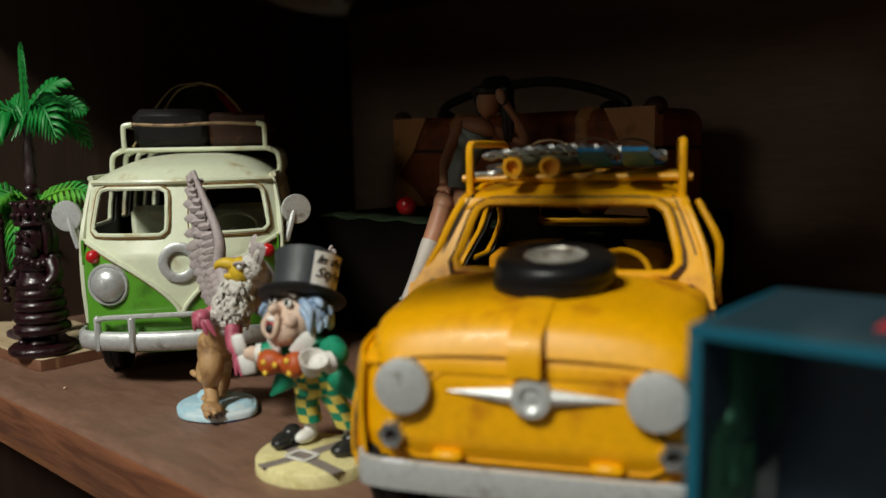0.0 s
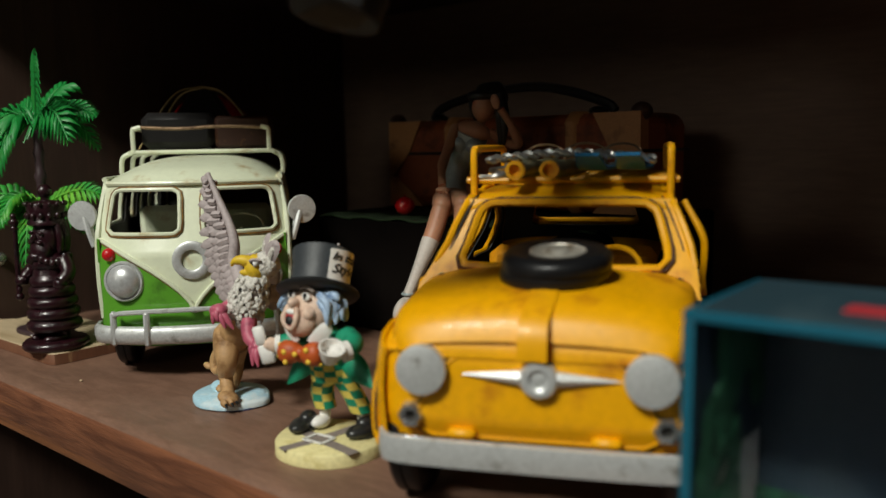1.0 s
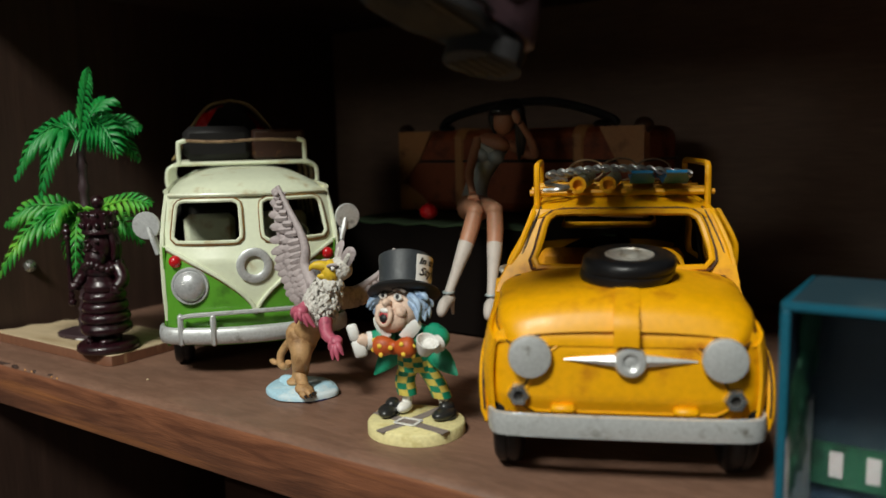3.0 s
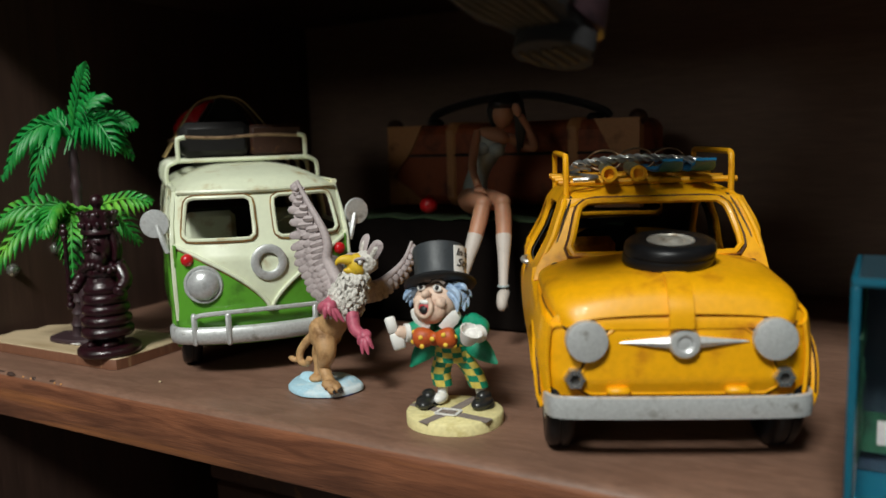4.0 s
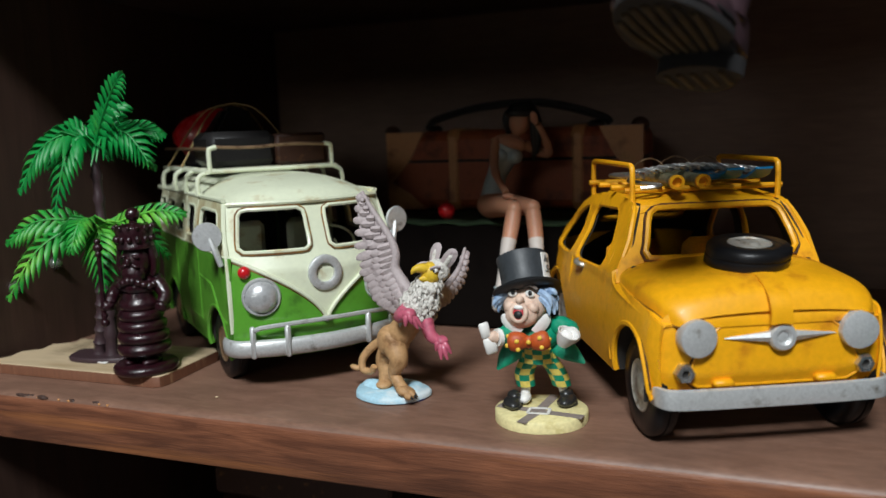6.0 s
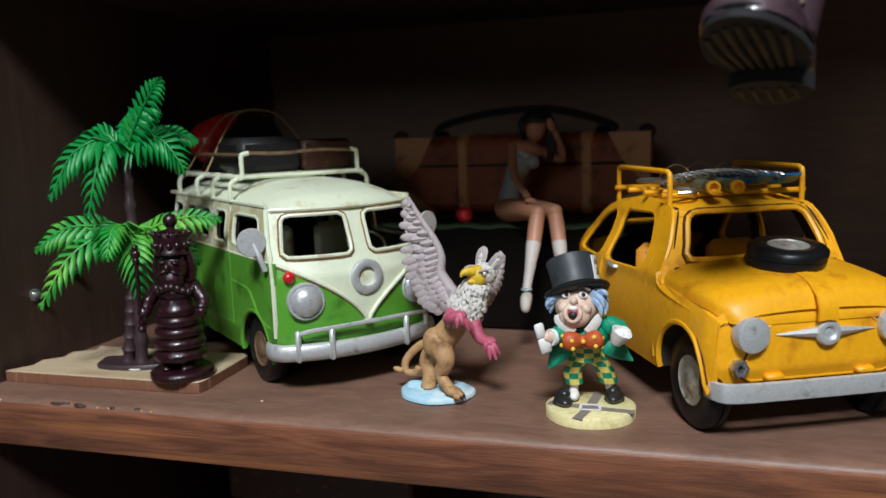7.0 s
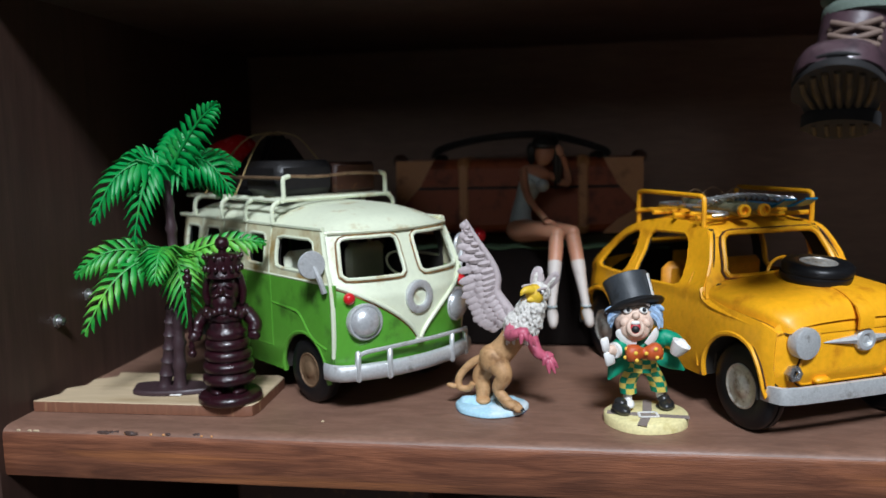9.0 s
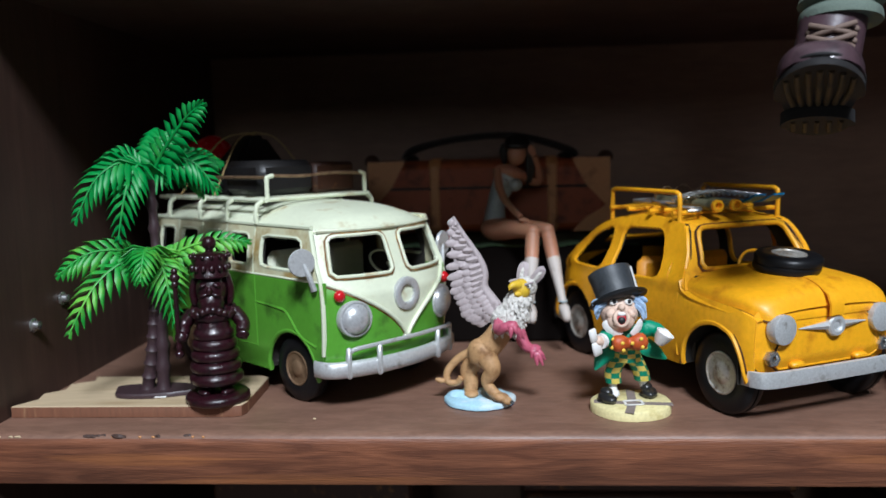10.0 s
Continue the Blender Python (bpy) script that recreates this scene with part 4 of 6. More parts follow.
    tube(bm, [(.016, .022, .046), (.016, .0285, .0525)], .0007, 0, 6)
    part("steering_wheel", bm, M_CREAM, van_)

    # lights, ring badge
    for s in (-1, 1):
        base = front(s * .0240, .0368)
        bm = bmesh.new()
        mm = pose(base[0], base[1] - .0004, base[2], 90, 0, s * 14)
        lathe(bm, [(.0072, -.002), (.0073, .0006), (.0069, .0012), (.0063, .0012), (.0061, .0006), (.0058, .0004)], 36, 0, mm)
        head = part("headlight_rim", bm, M_SILV, van_, "silver headlight ring")
        bm = bmesh.new()
        lathe(bm, [(.0065, -.001), (.0062, .0008), (.0054, .0022), (.0040, .0034), (.0020, .0041), (.0002, .0043)], 32, 0, mm)
        part("headlight", bm, M_DOME, van_, "domed silver headlight")
        base = front(s * .0292, .0462)
        bm = bmesh.new()
        ball(bm, (base[0], base[1] - .0008, base[2]), (.0024, .0022, .0024), mi=0)
        part("indicator", bm, M_RED, van_, "small red round indicator")
    bm = bmesh.new()
    lathe(bm, [(.0036, -.001), (.0037, .0007), (.0042, .0010), (.0062, .0010), (.0068, .0006), (.0068, -.001)], 40, 0, pose(0, -.0004, .0440, 90, 0, 0))
    part("ring_badge", bm, M_SILV, van_, "plain silver ring badge")
    bm = bmesh.new()
    ball(bm, (0, .0002, .0262), (.0022, .0016, .0014))
    part("badge_stud", bm, M_HUB, van_)

    # bumper with overriders
    bm = bmesh.new()
    P = curve([(-.0368, .0150, 0), (-.0362, .0095, 0), (-.0320, .0045, 0), (-.018, -.0008, 0), (0, -.0028, 0), (.018, -.0008, 0), (.0320, .0045, 0), (.0362, .0095, 0), (.0368, .0150, 0)], 6)
    V, F = [], []
    for p in P:
        d = (Vector((0, .05, 0)) - p).normalized()
        V += [tuple(p + d * o + Vector((0, 0, z))) for o, z in ((.0014, .0140), (.0002, .0146), (-.0004, .0170), (-.0002, .0196), (.0010, .0208), (.0022, .0205))]
    for i in range(len(P) - 1):
        for k in range(6):
            a, b = i * 6 + k, i * 6 + (k + 1) % 6
            F.append((a, b, b + 6, a + 6))
    F += [tuple(range(6)), tuple(range(len(V) - 6, len(V)))]
    add(bm, V, F)
    part("bumper", bm, M_SILV, van_, "silver bumper with a top bar", angle=60)
    bm = bmesh.new()
    tube(bm, curve([(-.0285, .0040, .0200), (-.0285, .0035, .0235), (-.0265, .0015, .0255), (-.018, -.0008, .0262), (0, -.0028, .0266), (.018, -.0008, .0262), (.0265, .0015, .0255), (.0285, .0035, .0235), (.0285, .0040, .0200)], 6), .0009, 0, 7)
    part("bumper_bar", bm, M_SILV, van_)
    for x in (-.0285, -.0165, .0165, .0285):
        y = -.0032 + .0088 * (abs(x) / .033) ** 2.2
        bm = bmesh.new()
        rbox(bm, (.0022, .0022, .0125), (x, y, .0200), .0007)
        part("overrider", bm, M_SILV, van_)

    for y in (.0325, .1150):
        for s in (-1, 1):
            wheel(van_, pose(s * .0288, y, .0138), .0138, .0075, M_TYRE, M_RUST)
        bm = bmesh.new()
        tube(bm, [(-.027, y, .0138), (.027, y, .0138)], .0012)
        part("axle", bm, M_DARK, van_)

    # roof rack
    bm = bmesh.new()
    tube(bm, [(x, .0548, .0921 + .0004 * math.sin(x * 160)) for x in np.linspace(-.0250, .0250, 16)], .0007, 0, 8)
    part("rack_top_wire", bm, M_RUST, van_)
    for s in (-1, 1):
        bm = bmesh.new()
        tube(bm, curve([(s * .0272, .0548, .0815), (s * .0272, .0548, .0905), (s * .0262, .0548, .0918), (s * .0240, .0548, .0923)], 6), .0010, 0, 8)
        part("rack_upright", bm, M_CREAM, van_)
    for s in (-1, 1):
        bm = bmesh.new()
        tube(bm, [(s * .0285, y, .0820) for y in np.linspace(.0535, .146, 16)], .0010, 0, 8)
        part("rack_rail", bm, M_CREAM, van_)
        bm = bmesh.new()
        tube(bm, [(s * .0272, y, .0916) for y in np.linspace(.0548, .146, 16)], .0007, 0, 8)
        part("rack_upper_rail", bm, M_RUST, van_)
        for y in (.0560, .0790, .1020, .1300):
            bm = bmesh.new()
            tube(bm, curve([(s * .0324, y, .0725), (s * .0326, y, .0760), (s * .0318, y, .0800), (s * .0285, y, .0820)], 5), .0010, 0, 8)
            part("rack_foot", bm, M_CREAM, van_)
    for y in (.0548, .0640, .0790, .0940, .1090, .1240, .1400):
        bm = bmesh.new()
        tube(bm, [(-.0285, y, .0822), (.0285, y, .0822)], .0009, 0, 8)
        part("rack_crossbar", bm, M_CREAM, van_)
    # load
    bm = bmesh.new()
    rbox(bm, (.030, .030, .0155), (-.0105, .0770, .0910), .003)
    part("black_case", bm, M_BLACK, van_, "black case strapped on the rack")
    bm = bmesh.new()
    rbox(bm, (.024, .034, .0140), (.0165, .0800, .0902), .0015)
    part("brown_case", bm, M_CASE, van_, "brown case on the rack")
    bm = bmesh.new()
    V = [(-.026, .088, .083), (.018, .088, .083), (.018, .122, .083), (-.026, .122, .083), (-.008, .096, .1105), (.002, .096, .1105), (.002, .106, .1105), (-.008, .106, .1105)]
    add(bm, V, [(0, 1, 5, 4), (1, 2, 6, 5), (2, 3, 7, 6), (3, 0, 4, 7), (4, 5, 6, 7), (3, 2, 1, 0)])
    bmesh.ops.bevel(bm, geom=bm.edges, offset=.002, segments=2, affect="EDGES")
    part("covered_load", bm, M_BLACK, van_, "load under a dark cover")
    bm = bmesh.new()
    for s in (-1, 1):
        tube(bm, curve([(s * .0285 - .003, .090, .0835), (s * .012 - .004, .094, .1075), (-.003, .098, .1122)], 6), .0004, 0, 5)
        tube(bm, curve([(s * .0285 - .003, .120, .0835), (s * .012 - .004, .110, .1075), (-.003, .105, .1122)], 6), .0004, 0, 5)
    part("string", bm, M_ROPE, van_)
    bm = bmesh.new()
    ball(bm, (-.004, .1385, .0965), (.0200, .0120, .0150), lump=.003, freq=90)
    part("red_sack", bm, M_RED, van_, "red soft sack")
    return van_


van(pose(-.2401, .0428, 0, 0, 0, 50.4))


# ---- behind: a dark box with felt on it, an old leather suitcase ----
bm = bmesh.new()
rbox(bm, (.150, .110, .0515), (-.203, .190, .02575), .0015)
box_ = tagged(part("dark_box", bm, M_STAGE), "low near-black wooden box under the suitcase", "box")
bm = bmesh.new()
panel(bm, (-.276, -.130), (.1345, .1800), lambda x, y: (x, y, .0522 + .0006 * math.sin(x * 300) + .0005 * math.sin(y * 500)), None, .0008, 0, .005)
tagged(part("felt_cloth", bm, M_CLOTH), "dark green felt strip lying on the box", "cloth")


def suitcase(m):
    sc = thing("suitcase", m, "brown leather suitcase with tan straps and corners", "suitcase")
    w, d, h = .140, .048, .0425
    bm = bmesh.new()
    rbox(bm, (w, d, h), (0, d / 2, h / 2), .004)
    bmesh.ops.bevel(bm, geom=bm.edges, offset=.001, segments=2, affect="EDGES")
    part("body", bm, M_LEATHER, sc)
    bm = bmesh.new()
    rbox(bm, (w + .0012, d + .0012, .0014), (0, d / 2, h * .62), .0005)
    part("lid_seam", bm, M_BLACK, sc)
    for x in (-.031, .037):
        bm = bmesh.new()
        rbox(bm, (.0125, d + .002, h + .0018), (x, d / 2, h / 2 + .0002), .0045)
        part("strap", bm, M_TAN, sc)
    for s in (-1, 1):
        for z0, z1 in ((h, h - .030), (0, .016)):
            bm = bmesh.new()
            poly = [(s * w / 2, z0), (s * (w / 2 - .022), z0), (s * (w / 2 - .014), z0 + (z1 - z0) * .5), (s * w / 2, z1)]
            V = [(x, -.0010, z) for x, z in poly] + [(x + s * .0002, .006, z) for x, z in poly]
            add(bm, V, [(0, 1, 2, 3), (4, 5, 6, 7), (0, 1, 5, 4), (1, 2, 6, 5), (2, 3, 7, 6), (3, 0, 4, 7)])
            part("corner_patch", bm, M_TAN, sc)
        bm = bmesh.new()
        ball(bm, (s * (w / 2 - .002), .004, h), (.0045, .0045, .004), mi=0)
        part("corner_cap", bm, M_CASE, sc)
        bm = bmesh.new()
        lathe(bm, [(.0002, 0), (.004, 0), (.0045, .0015), (.003, .003), (.0002, .0034)], 20, 0, pose(s * .045, .010, h))
        part("handle_ring", bm, M_BLACK, sc)
    bm = bmesh.new()
    tube(bm, curve([(-.050, .012, h + .001), (-.044, .012, h + .0065), (-.020, .012, h + .0120), (.010, .012, h + .0138), (.030, .012, h + .0105), (.048, .012, h + .0045), (.052, .012, h + .001)], 8), .0021, 0, 9)
    part("handle", bm, M_BLACK, sc, "dark leather handle")
    return sc


suitcase(pose(-.2075, .187, .0528))
bm = bmesh.new()
ball(bm, (0, 0, .0040), (.0044, .0044, .0040))
tube(bm, [(0, 0, .0075), (.0003, 0, .0092)], .0003)
tagged(part("toy_apple", bm, M_RED, m=pose(-.2258, .1400, .0530)), "small red apple lying on green felt", "apple")

# ---- plywood slab with the palms and the king piece ----
bm = bmesh.new()
slab = [(-.396, .0180), (-.3065, .0185), (-.3035, .0200), (-.3025, .0235), (-.3035, .0570), (-.3060, .0595), (-.3820, .0590), (-.3795, .0530), (-.3880, .0480), (-.3862, .0400), (-.3925, .0345), (-.3905, .0270)]
prism(bm, slab, 0.0002, .0048, 1, None, 0, .0004)
tagged(part("plywood_slab", bm, [M_PLY, M_PLYE]), "pale plywood offcut with a broken end", "board")


def frond(parent, base, tip, rise, width, seedn, twist=0.0, leaf=None):
    """One feathered leaf: a bent midrib with leaflets on both sides."""
    rnd = random.Random(seedn)
    a, b = Vector(base), Vector(tip)
    mid = (a + b) / 2 + Vector((0, 0, rise))
    S = curve([a, a.lerp(mid, .55) + Vector((0, 0, rise * .35)), mid.lerp(b, .35) + Vector((0, 0, rise * .25)), b], 8)
    bm = bmesh.new()
    n = len(S)
    tube(bm, S, [.0009 * (1 - .75 * i / (n - 1)) + .0001 for i in range(n)], 0, 6)
    side = (b - a).cross(Vector((.1, -.8, .6))).normalized()
    side = (Matrix.Rotation(radians(twist), 3, (b - a).normalized()) @ side)
    k = 12
    for i in range(1, k + 1):
        f = .10 + .88 * i / k
        p = S[min(int(f * (n - 1)), n - 2)].lerp(S[min(int(f * (n - 1)) + 1, n - 1)], f * (n - 1) % 1)
        d = (S[min(int(f * (n - 1)) + 1, n - 1)] - S[max(int(f * (n - 1)) - 1, 0)]).normalized()
        ln = 1.32 * width * math.sin(math.pi * min(f * .86 + .12, 1)) ** .6 * (1 - .28 * f)
        for s in (-1, 1):
            w = side * s
            out = (w * (1.0 - .28 * f) + d * (.40 + .42 * f) + Vector((0, 0, -.10 - .12 * rnd.random()))).normalized()
            up = (w.cross(d) * s).normalized()
            up = up if up.dot(Vector((.1, -.8, .6))) > 0 else -up
            hw = .00185 * (1 - .30 * f)
            l = ln * rnd.uniform(.92, 1.06)
            droop = Vector((0, 0, -.26 * l))
            P = [p - d * hw * .6, p + d * hw * .6, p + out * l * .5 + d * hw * 1.05 + up * .0004, p + out * l * .55 - d * hw * .9, p + out * l + droop]
            e = p + out * l * .5 + up * .0009
            add(bm, [P[0], P[1], P[2], P[4], P[3], e, *[q - up * .00035 for q in (P[0], P[1], P[2], P[4], P[3])]],
                [(0, 1, 5), (1, 2, 5), (2, 3, 5), (3, 4, 5), (4, 0, 5), (6, 10, 9, 8, 7), (0, 6, 7, 1), (1, 7, 8, 2), (2, 8, 9, 3), (3, 9, 10, 4), (4, 10, 6, 0)])
    return part("frond", bm, leaf or M_PALM, parent, recalc=True, angle=60)


def palm(base, crown, tips, seedn, label, leaf):
    p = thing("toy_palm", pose(*base), label, "toy palm", "plastic palms")
    b, c = Vector((0, 0, 0)), Vector(crown) - Vector(base)
    S = curve([b, b.lerp(c, .33) + Vector((.0010, 0, 0)), b.lerp(c, .66) + Vector((.0008, 0, 0)), c], 12)
    rad = [.0026 - .0009 * i / (len(S) - 1) + .0007 * ((i % 4) == 0) for i in range(len(S))]
    bm = bmesh.new()
    tube(bm, S, rad, 0, 10)
    part("trunk", bm, M_TRUNK, p, "dark ringed trunk")
    for i, (tip, rise, wd, tw) in enumerate(tips):
        frond(p, c + Vector((0, 0, -.0005)), Vector(tip) - Vector(base), rise, wd, seedn * 50 + i, tw, leaf)
    return p


palm((-.3411, .0355, .0062), (-.3415, .0370, .0925), [
    ((-.3140, .0270, .1215), .004, .0085, 20), ((-.3140, .0370, .0875), .011, .0105, 0), ((-.3165, .0500, .0985), .006, .0085, 0),
    ((-.3485, .0210, .0700), .014, .0105, 0), ((-.3640, .0190, .0780), .013, .0105, 0), ((-.3400, .0540, .1110), .007, .0090, 0),
    ((-.3650, .0350, .0875), .012, .0095, 0), ((-.3275, .0560, .0850), .010, .0090, 0)], 1, "taller green plastic palm with a dark ringed trunk", M_PALM)
palm((-.3479, .0356, .0062), (-.3412, .0350, .0570), [
    ((-.3712, .0170, .0575), .0085, .0100, 0), ((-.3640, .0080, .0360), .012, .0105, 0), ((-.3290, .0225, .0365), .012, .0105, 0),
    ((-.3050, .0450, .0660), .005, .0085, 0), ((-.3395, .0180, .0540), .010, .0095, 0), ((-.3440, .0550, .0480), .010, .0095, 0), ((-.3180, .0480, .0480), .009, .0090, 0)], 2, "shorter yellow-green plastic palm with drooping fronds", M_PALM_LOW)
bm = bmesh.new()
prism(bm, [(-.3445 + .0185 * math.cos(t) * (1 + .12 * math.sin(3 * t + 1)), .0352 + .0085 * math.sin(t) * (1 + .15 * math.sin(2 * t))) for t in np.linspace(0, 2 * math.pi, 40)[:-1]], .0050, .0068, 0, None, 0, .0006)
rbox(bm, (.0150, .0040, .0006), (-.3445, .0292, .00535), .0002, 1)
tagged(part("palm_foot", bm, [M_TRUNK, M_WHITE]), "flat dark plastic foot of the two palms", "palm foot")


# ---- the king chess piece: one plain mesh ----
def king(m):
    bm = bmesh.new()
    lathe(bm, [(.0002, 0), (.0118, 0), (.0126, .0010), (.0124, .0026), (.0112, .0036), (.0002, .0040)], 36)
    for s in (-1, 1):
        tube(bm, [(s * .0038, .0005, .003), (s * .0036, .0008, .0085)], .0028, 0, 10)
        ball(bm, (s * .0045, -.0035, .0045), (.0026, .0046, .0018), (0, 0, -s * 15))
    prof = [(.0002, .0072)]
    for i, (z, r) in enumerate(((.0095, .0104), (.0142, .0100), (.0188, .0094), (.0232, .0088), (.0272, .0080))):
        prof += [(r * .86, z - .0022), (r * .97, z - .0013), (r, z), (r * .97, z + .0013), (r * .86, z + .0021)]
    prof += [(.0066, .0300), (.0062, .0320), (.0002, .0330)]
    lathe(bm, prof, 36)
    ball(bm, (0, 0, .0345), (.0082, .0062, .0045), lump=.0012, freq=400)
    for i in range(22):
        t = 2 * math.pi * i / 22
        ball(bm, (.0074 * math.cos(t), .0060 * math.sin(t), .0362 + .0012 * math.sin(3 * t)), (.0020, .0020, .0016), lump=.0006, freq=600, seg=9, ring=6)
    ball(bm, (0, 0, .0445), (.0062, .0058, .0078))
    ball(bm, (0, -.0030, .0395), (.0050, .0040, .0055), lump=.0009, freq=500)
    for i in range(9):
        t = math.pi * (i / 8) + 0
        tube(bm, curve([(.0060 * math.cos(t), .0055 * math.sin(t), .0500), (.0074 * math.cos(t), .0064 * math.sin(t), .0440), (.0066 * math.cos(t), .0060 * math.sin(t), .0385)], 4), [.0014] * 8 + [.0009], 0, 7)
    ball(bm, (0, -.0062, .0448), (.0012, .0016, .0018), seg=10, ring=7)
    for s in (-1, 1):
        ball(bm, (s * .0026, -.0052, .0468), (.0016, .0010, .0007), (0, s * 18, 0), seg=10, ring=6)
        ball(bm, (s * .0022, -.0058, .0432), (.0020, .0011, .0008), (0, s * 15, 0), seg=10, ring=6)
    lathe(bm, [(.0064, .0495), (.0070, .0498), (.0070, .0512), (.0066, .0516), (.0068, .0545), (.0074, .0578), (.0070, .0584), (.0040, .0590), (.0002, .0596)], 32)
    for i in range(14):
        t = 2 * math.pi * i / 14
        ball(bm, (.0070 * math.cos(t), .0070 * math.sin(t), .0534), (.0011, .0011, .0014), seg=8, ring=6)
        ball(bm, (.0073 * math.cos(t), .0073 * math.sin(t), .0580), (.0009, .0009, .0010), seg=8, ring=6)
    tube(bm, [(0, 0, .0592), (0, 0, .0612)], .0016, 0, 12)
    ball(bm, (0, 0, .0628), .0028)
    for s in (-1, 1):
        tube(bm, curve([(s * .0075, .001, .0355), (s * .0112, -.0005, .0310), (s * .0112, -.0038, .0278)], 5), [.0030, .0030, .0029, .0029, .0028, .0028, .0028, .0028, .0027, .0026, .0024], 0, 10)
        ball(bm, (s * .0114, -.0046, .0272), (.0026, .0026, .0022), lump=.0006, freq=700)
    tube(bm, [(-.0126, -.0058, .0200), (-.0128, -.0050, .0520)], .0009, 0, 8)
    for z, r in ((.0205, .0017), (.0235, .0013), (.0480, .0014), (.0505, .0019), (.0530, .0013)):
        ball(bm, (-.0127, -.0054, z), r, seg=12, ring=8)
    return tagged(part("king_figurine", bm, M_KING, m=m, angle=60), "glossy dark maroon carved king chess piece with a sceptre", "chess piece")


king(pose(-.3148, .0262, .0049, 0, 0, 12))

# ---- shelf pins in the cabinet side ----
bm = bmesh.new()
lathe(bm, [(.0002, 0), (.0030, 0), (.0030, .0005), (.0019, .0008), (.0017, .0030), (.0002, .0033)], 20, 0, pose(0, 0, 0, 0, 90, 0))
pin = tagged(part("wall_screw", bm, M_CHROME, m=pose(LEFT + .0002, .0387, .0330)), "small steel screw head in the cabinet side", "screw", "screws")
copy_thing(pin, pose(LEFT + .0002, .0620, .0400))


# ---- the boxed toy: a teal carton with a clear front ----
def boxed_toy(m):
    bx = thing("boxed_toy", m, "teal carton with a clear window and printed scenery inside", "toy box")
    w, d, h, t = .100, .034, .0565, .0012
    for nm, s, c, k in (("side_wall", (t, d, h), (t / 2, d / 2, h / 2), M_TEAL), ("side_wall", (t, d, h), (w - t / 2, d / 2, h / 2), M_TEAL), ("floor_card", (w - 2 * t, d, t), (w / 2, d / 2, t / 2), M_TEAL),
                        ("top_card", (w - 2 * t, d, t), (w / 2, d / 2, h - t / 2), M_CLEAR), ("back_card", (w - 2 * t, t, h - 2 * t), (w / 2, d - t / 2, h / 2), M_NAVY)):
        bm = bmesh.new()
        rbox(bm, s, c, .0003)
        part(nm, bm, k, bx)
    for s, c in (((w, t * .8, .0018), (w / 2, -t * .4, h - .0009)), ((.0018, t * .8, h - .0018), (.0009, -t * .4, h / 2 - .0009)), ((.0018, t * .8, h - .0018), (w - .0009, -t * .4, h / 2 - .0009)), ((w - .0036, t * .8, .004), (w / 2, -t * .4, .002))):
        bm = bmesh.new()
        rbox(bm, s, c, .0003)
        part("front_border", bm, M_TEAL, bx)
    bm = bmesh.new()
    rbox(bm, (w - .0036, .0004, h - .0058), (w / 2, -.0002, h / 2 + .0011), .0001)
    pane = part("window_pane", bm, M_PANE, bx, "clear film window")
    pane.visible_shadow = False
    bm = bmesh.new()
    rbox(bm, (.0003, d - .003, h - .003), (t + .0002, d / 2, h / 2), .0001)
    part("inner_card", bm, M_NAVY, bx)
    # printed top: a red patch and pale bars
    bm = bmesh.new()
    rbox(bm, (.024, .006, .0003), (.032, .012, h + .00025), .0001)
    part("red_print", bm, M_BAR, bx)
    for i in range(4):
        bm = bmesh.new()
        rbox(bm, (.0028, .0035, .0003), (.0480 + .0044 * i, .012, h + .00025), .0001)
        part("pale_print_bar", bm, M_SCENE, bx)
    # inner side print: dark green foliage on pale card
    bm = bmesh.new()
    rbox(bm, (.0003, d - .004, .026), (t + .0006, d / 2, .0155), .0001)
    part("pale_side_print", bm, M_SCENE, bx)
    bm = bmesh.new()
    rnd = random.Random(4)
    for i in range(26):
        y, z = rnd.uniform(.004, d - .004), rnd.uniform(.018, .050)
        ball(bm, (t + .0011, y, z), (.0004, rnd.uniform(.002, .005), rnd.uniform(.003, .006)), (rnd.uniform(-40, 40), 0, 0), seg=8, ring=5, lump=.001, freq=500)
    part("foliage_print", bm, M_DGREEN, bx)
    # low balcony with pale gaps at the back
    bm = bmesh.new()
    rbox(bm, (w - .004, .0008, .0105), (w / 2, d - .0035, .0125), .0002)
    part("balcony_print", bm, M_DGREEN, bx)
    for i in range(12):
        bm = bmesh.new()
        rbox(bm, (.0030, .0005, .0062), (.0075 + i * .0078, d - .0042, .0128), .0001)
        part("pale_panel", bm, M_SCENE, bx)
    bm = bmesh.new()
    ball(bm, (.038, d * .55, .0095), (.020, .007, .0045), lump=.002, freq=200)
    ball(bm, (.030, d * .55, .0160), (.0050, .0045, .0050), lump=.001, freq=200)
    rbox(bm, (.030, .010, .006), (.038, d * .55, .0042), .001)
    part("dark_model", bm, M_BLACK, bx, "dark model vehicle inside the carton")
    return bx


M_CLEAR = mat("dusty_blue_card", rgb("2C424C"), 0.35, dirt=rgb("45575E"), amount=0.4, scale=40, bump=0.03)
M_PANE = bpy.data.materials.new("clear_film")
M_PANE.use_nodes = True
_b = M_PANE.node_tree.nodes["Principled BSDF"]
_b.inputs["Transmission Weight"].default_value, _b.inputs["Roughness"].default_value, _b.inputs["IOR"].default_value = 1.0, 0.05, 1.15
boxed_toy(pose(-.0418, .0015, .0003, 0, 0, 0))

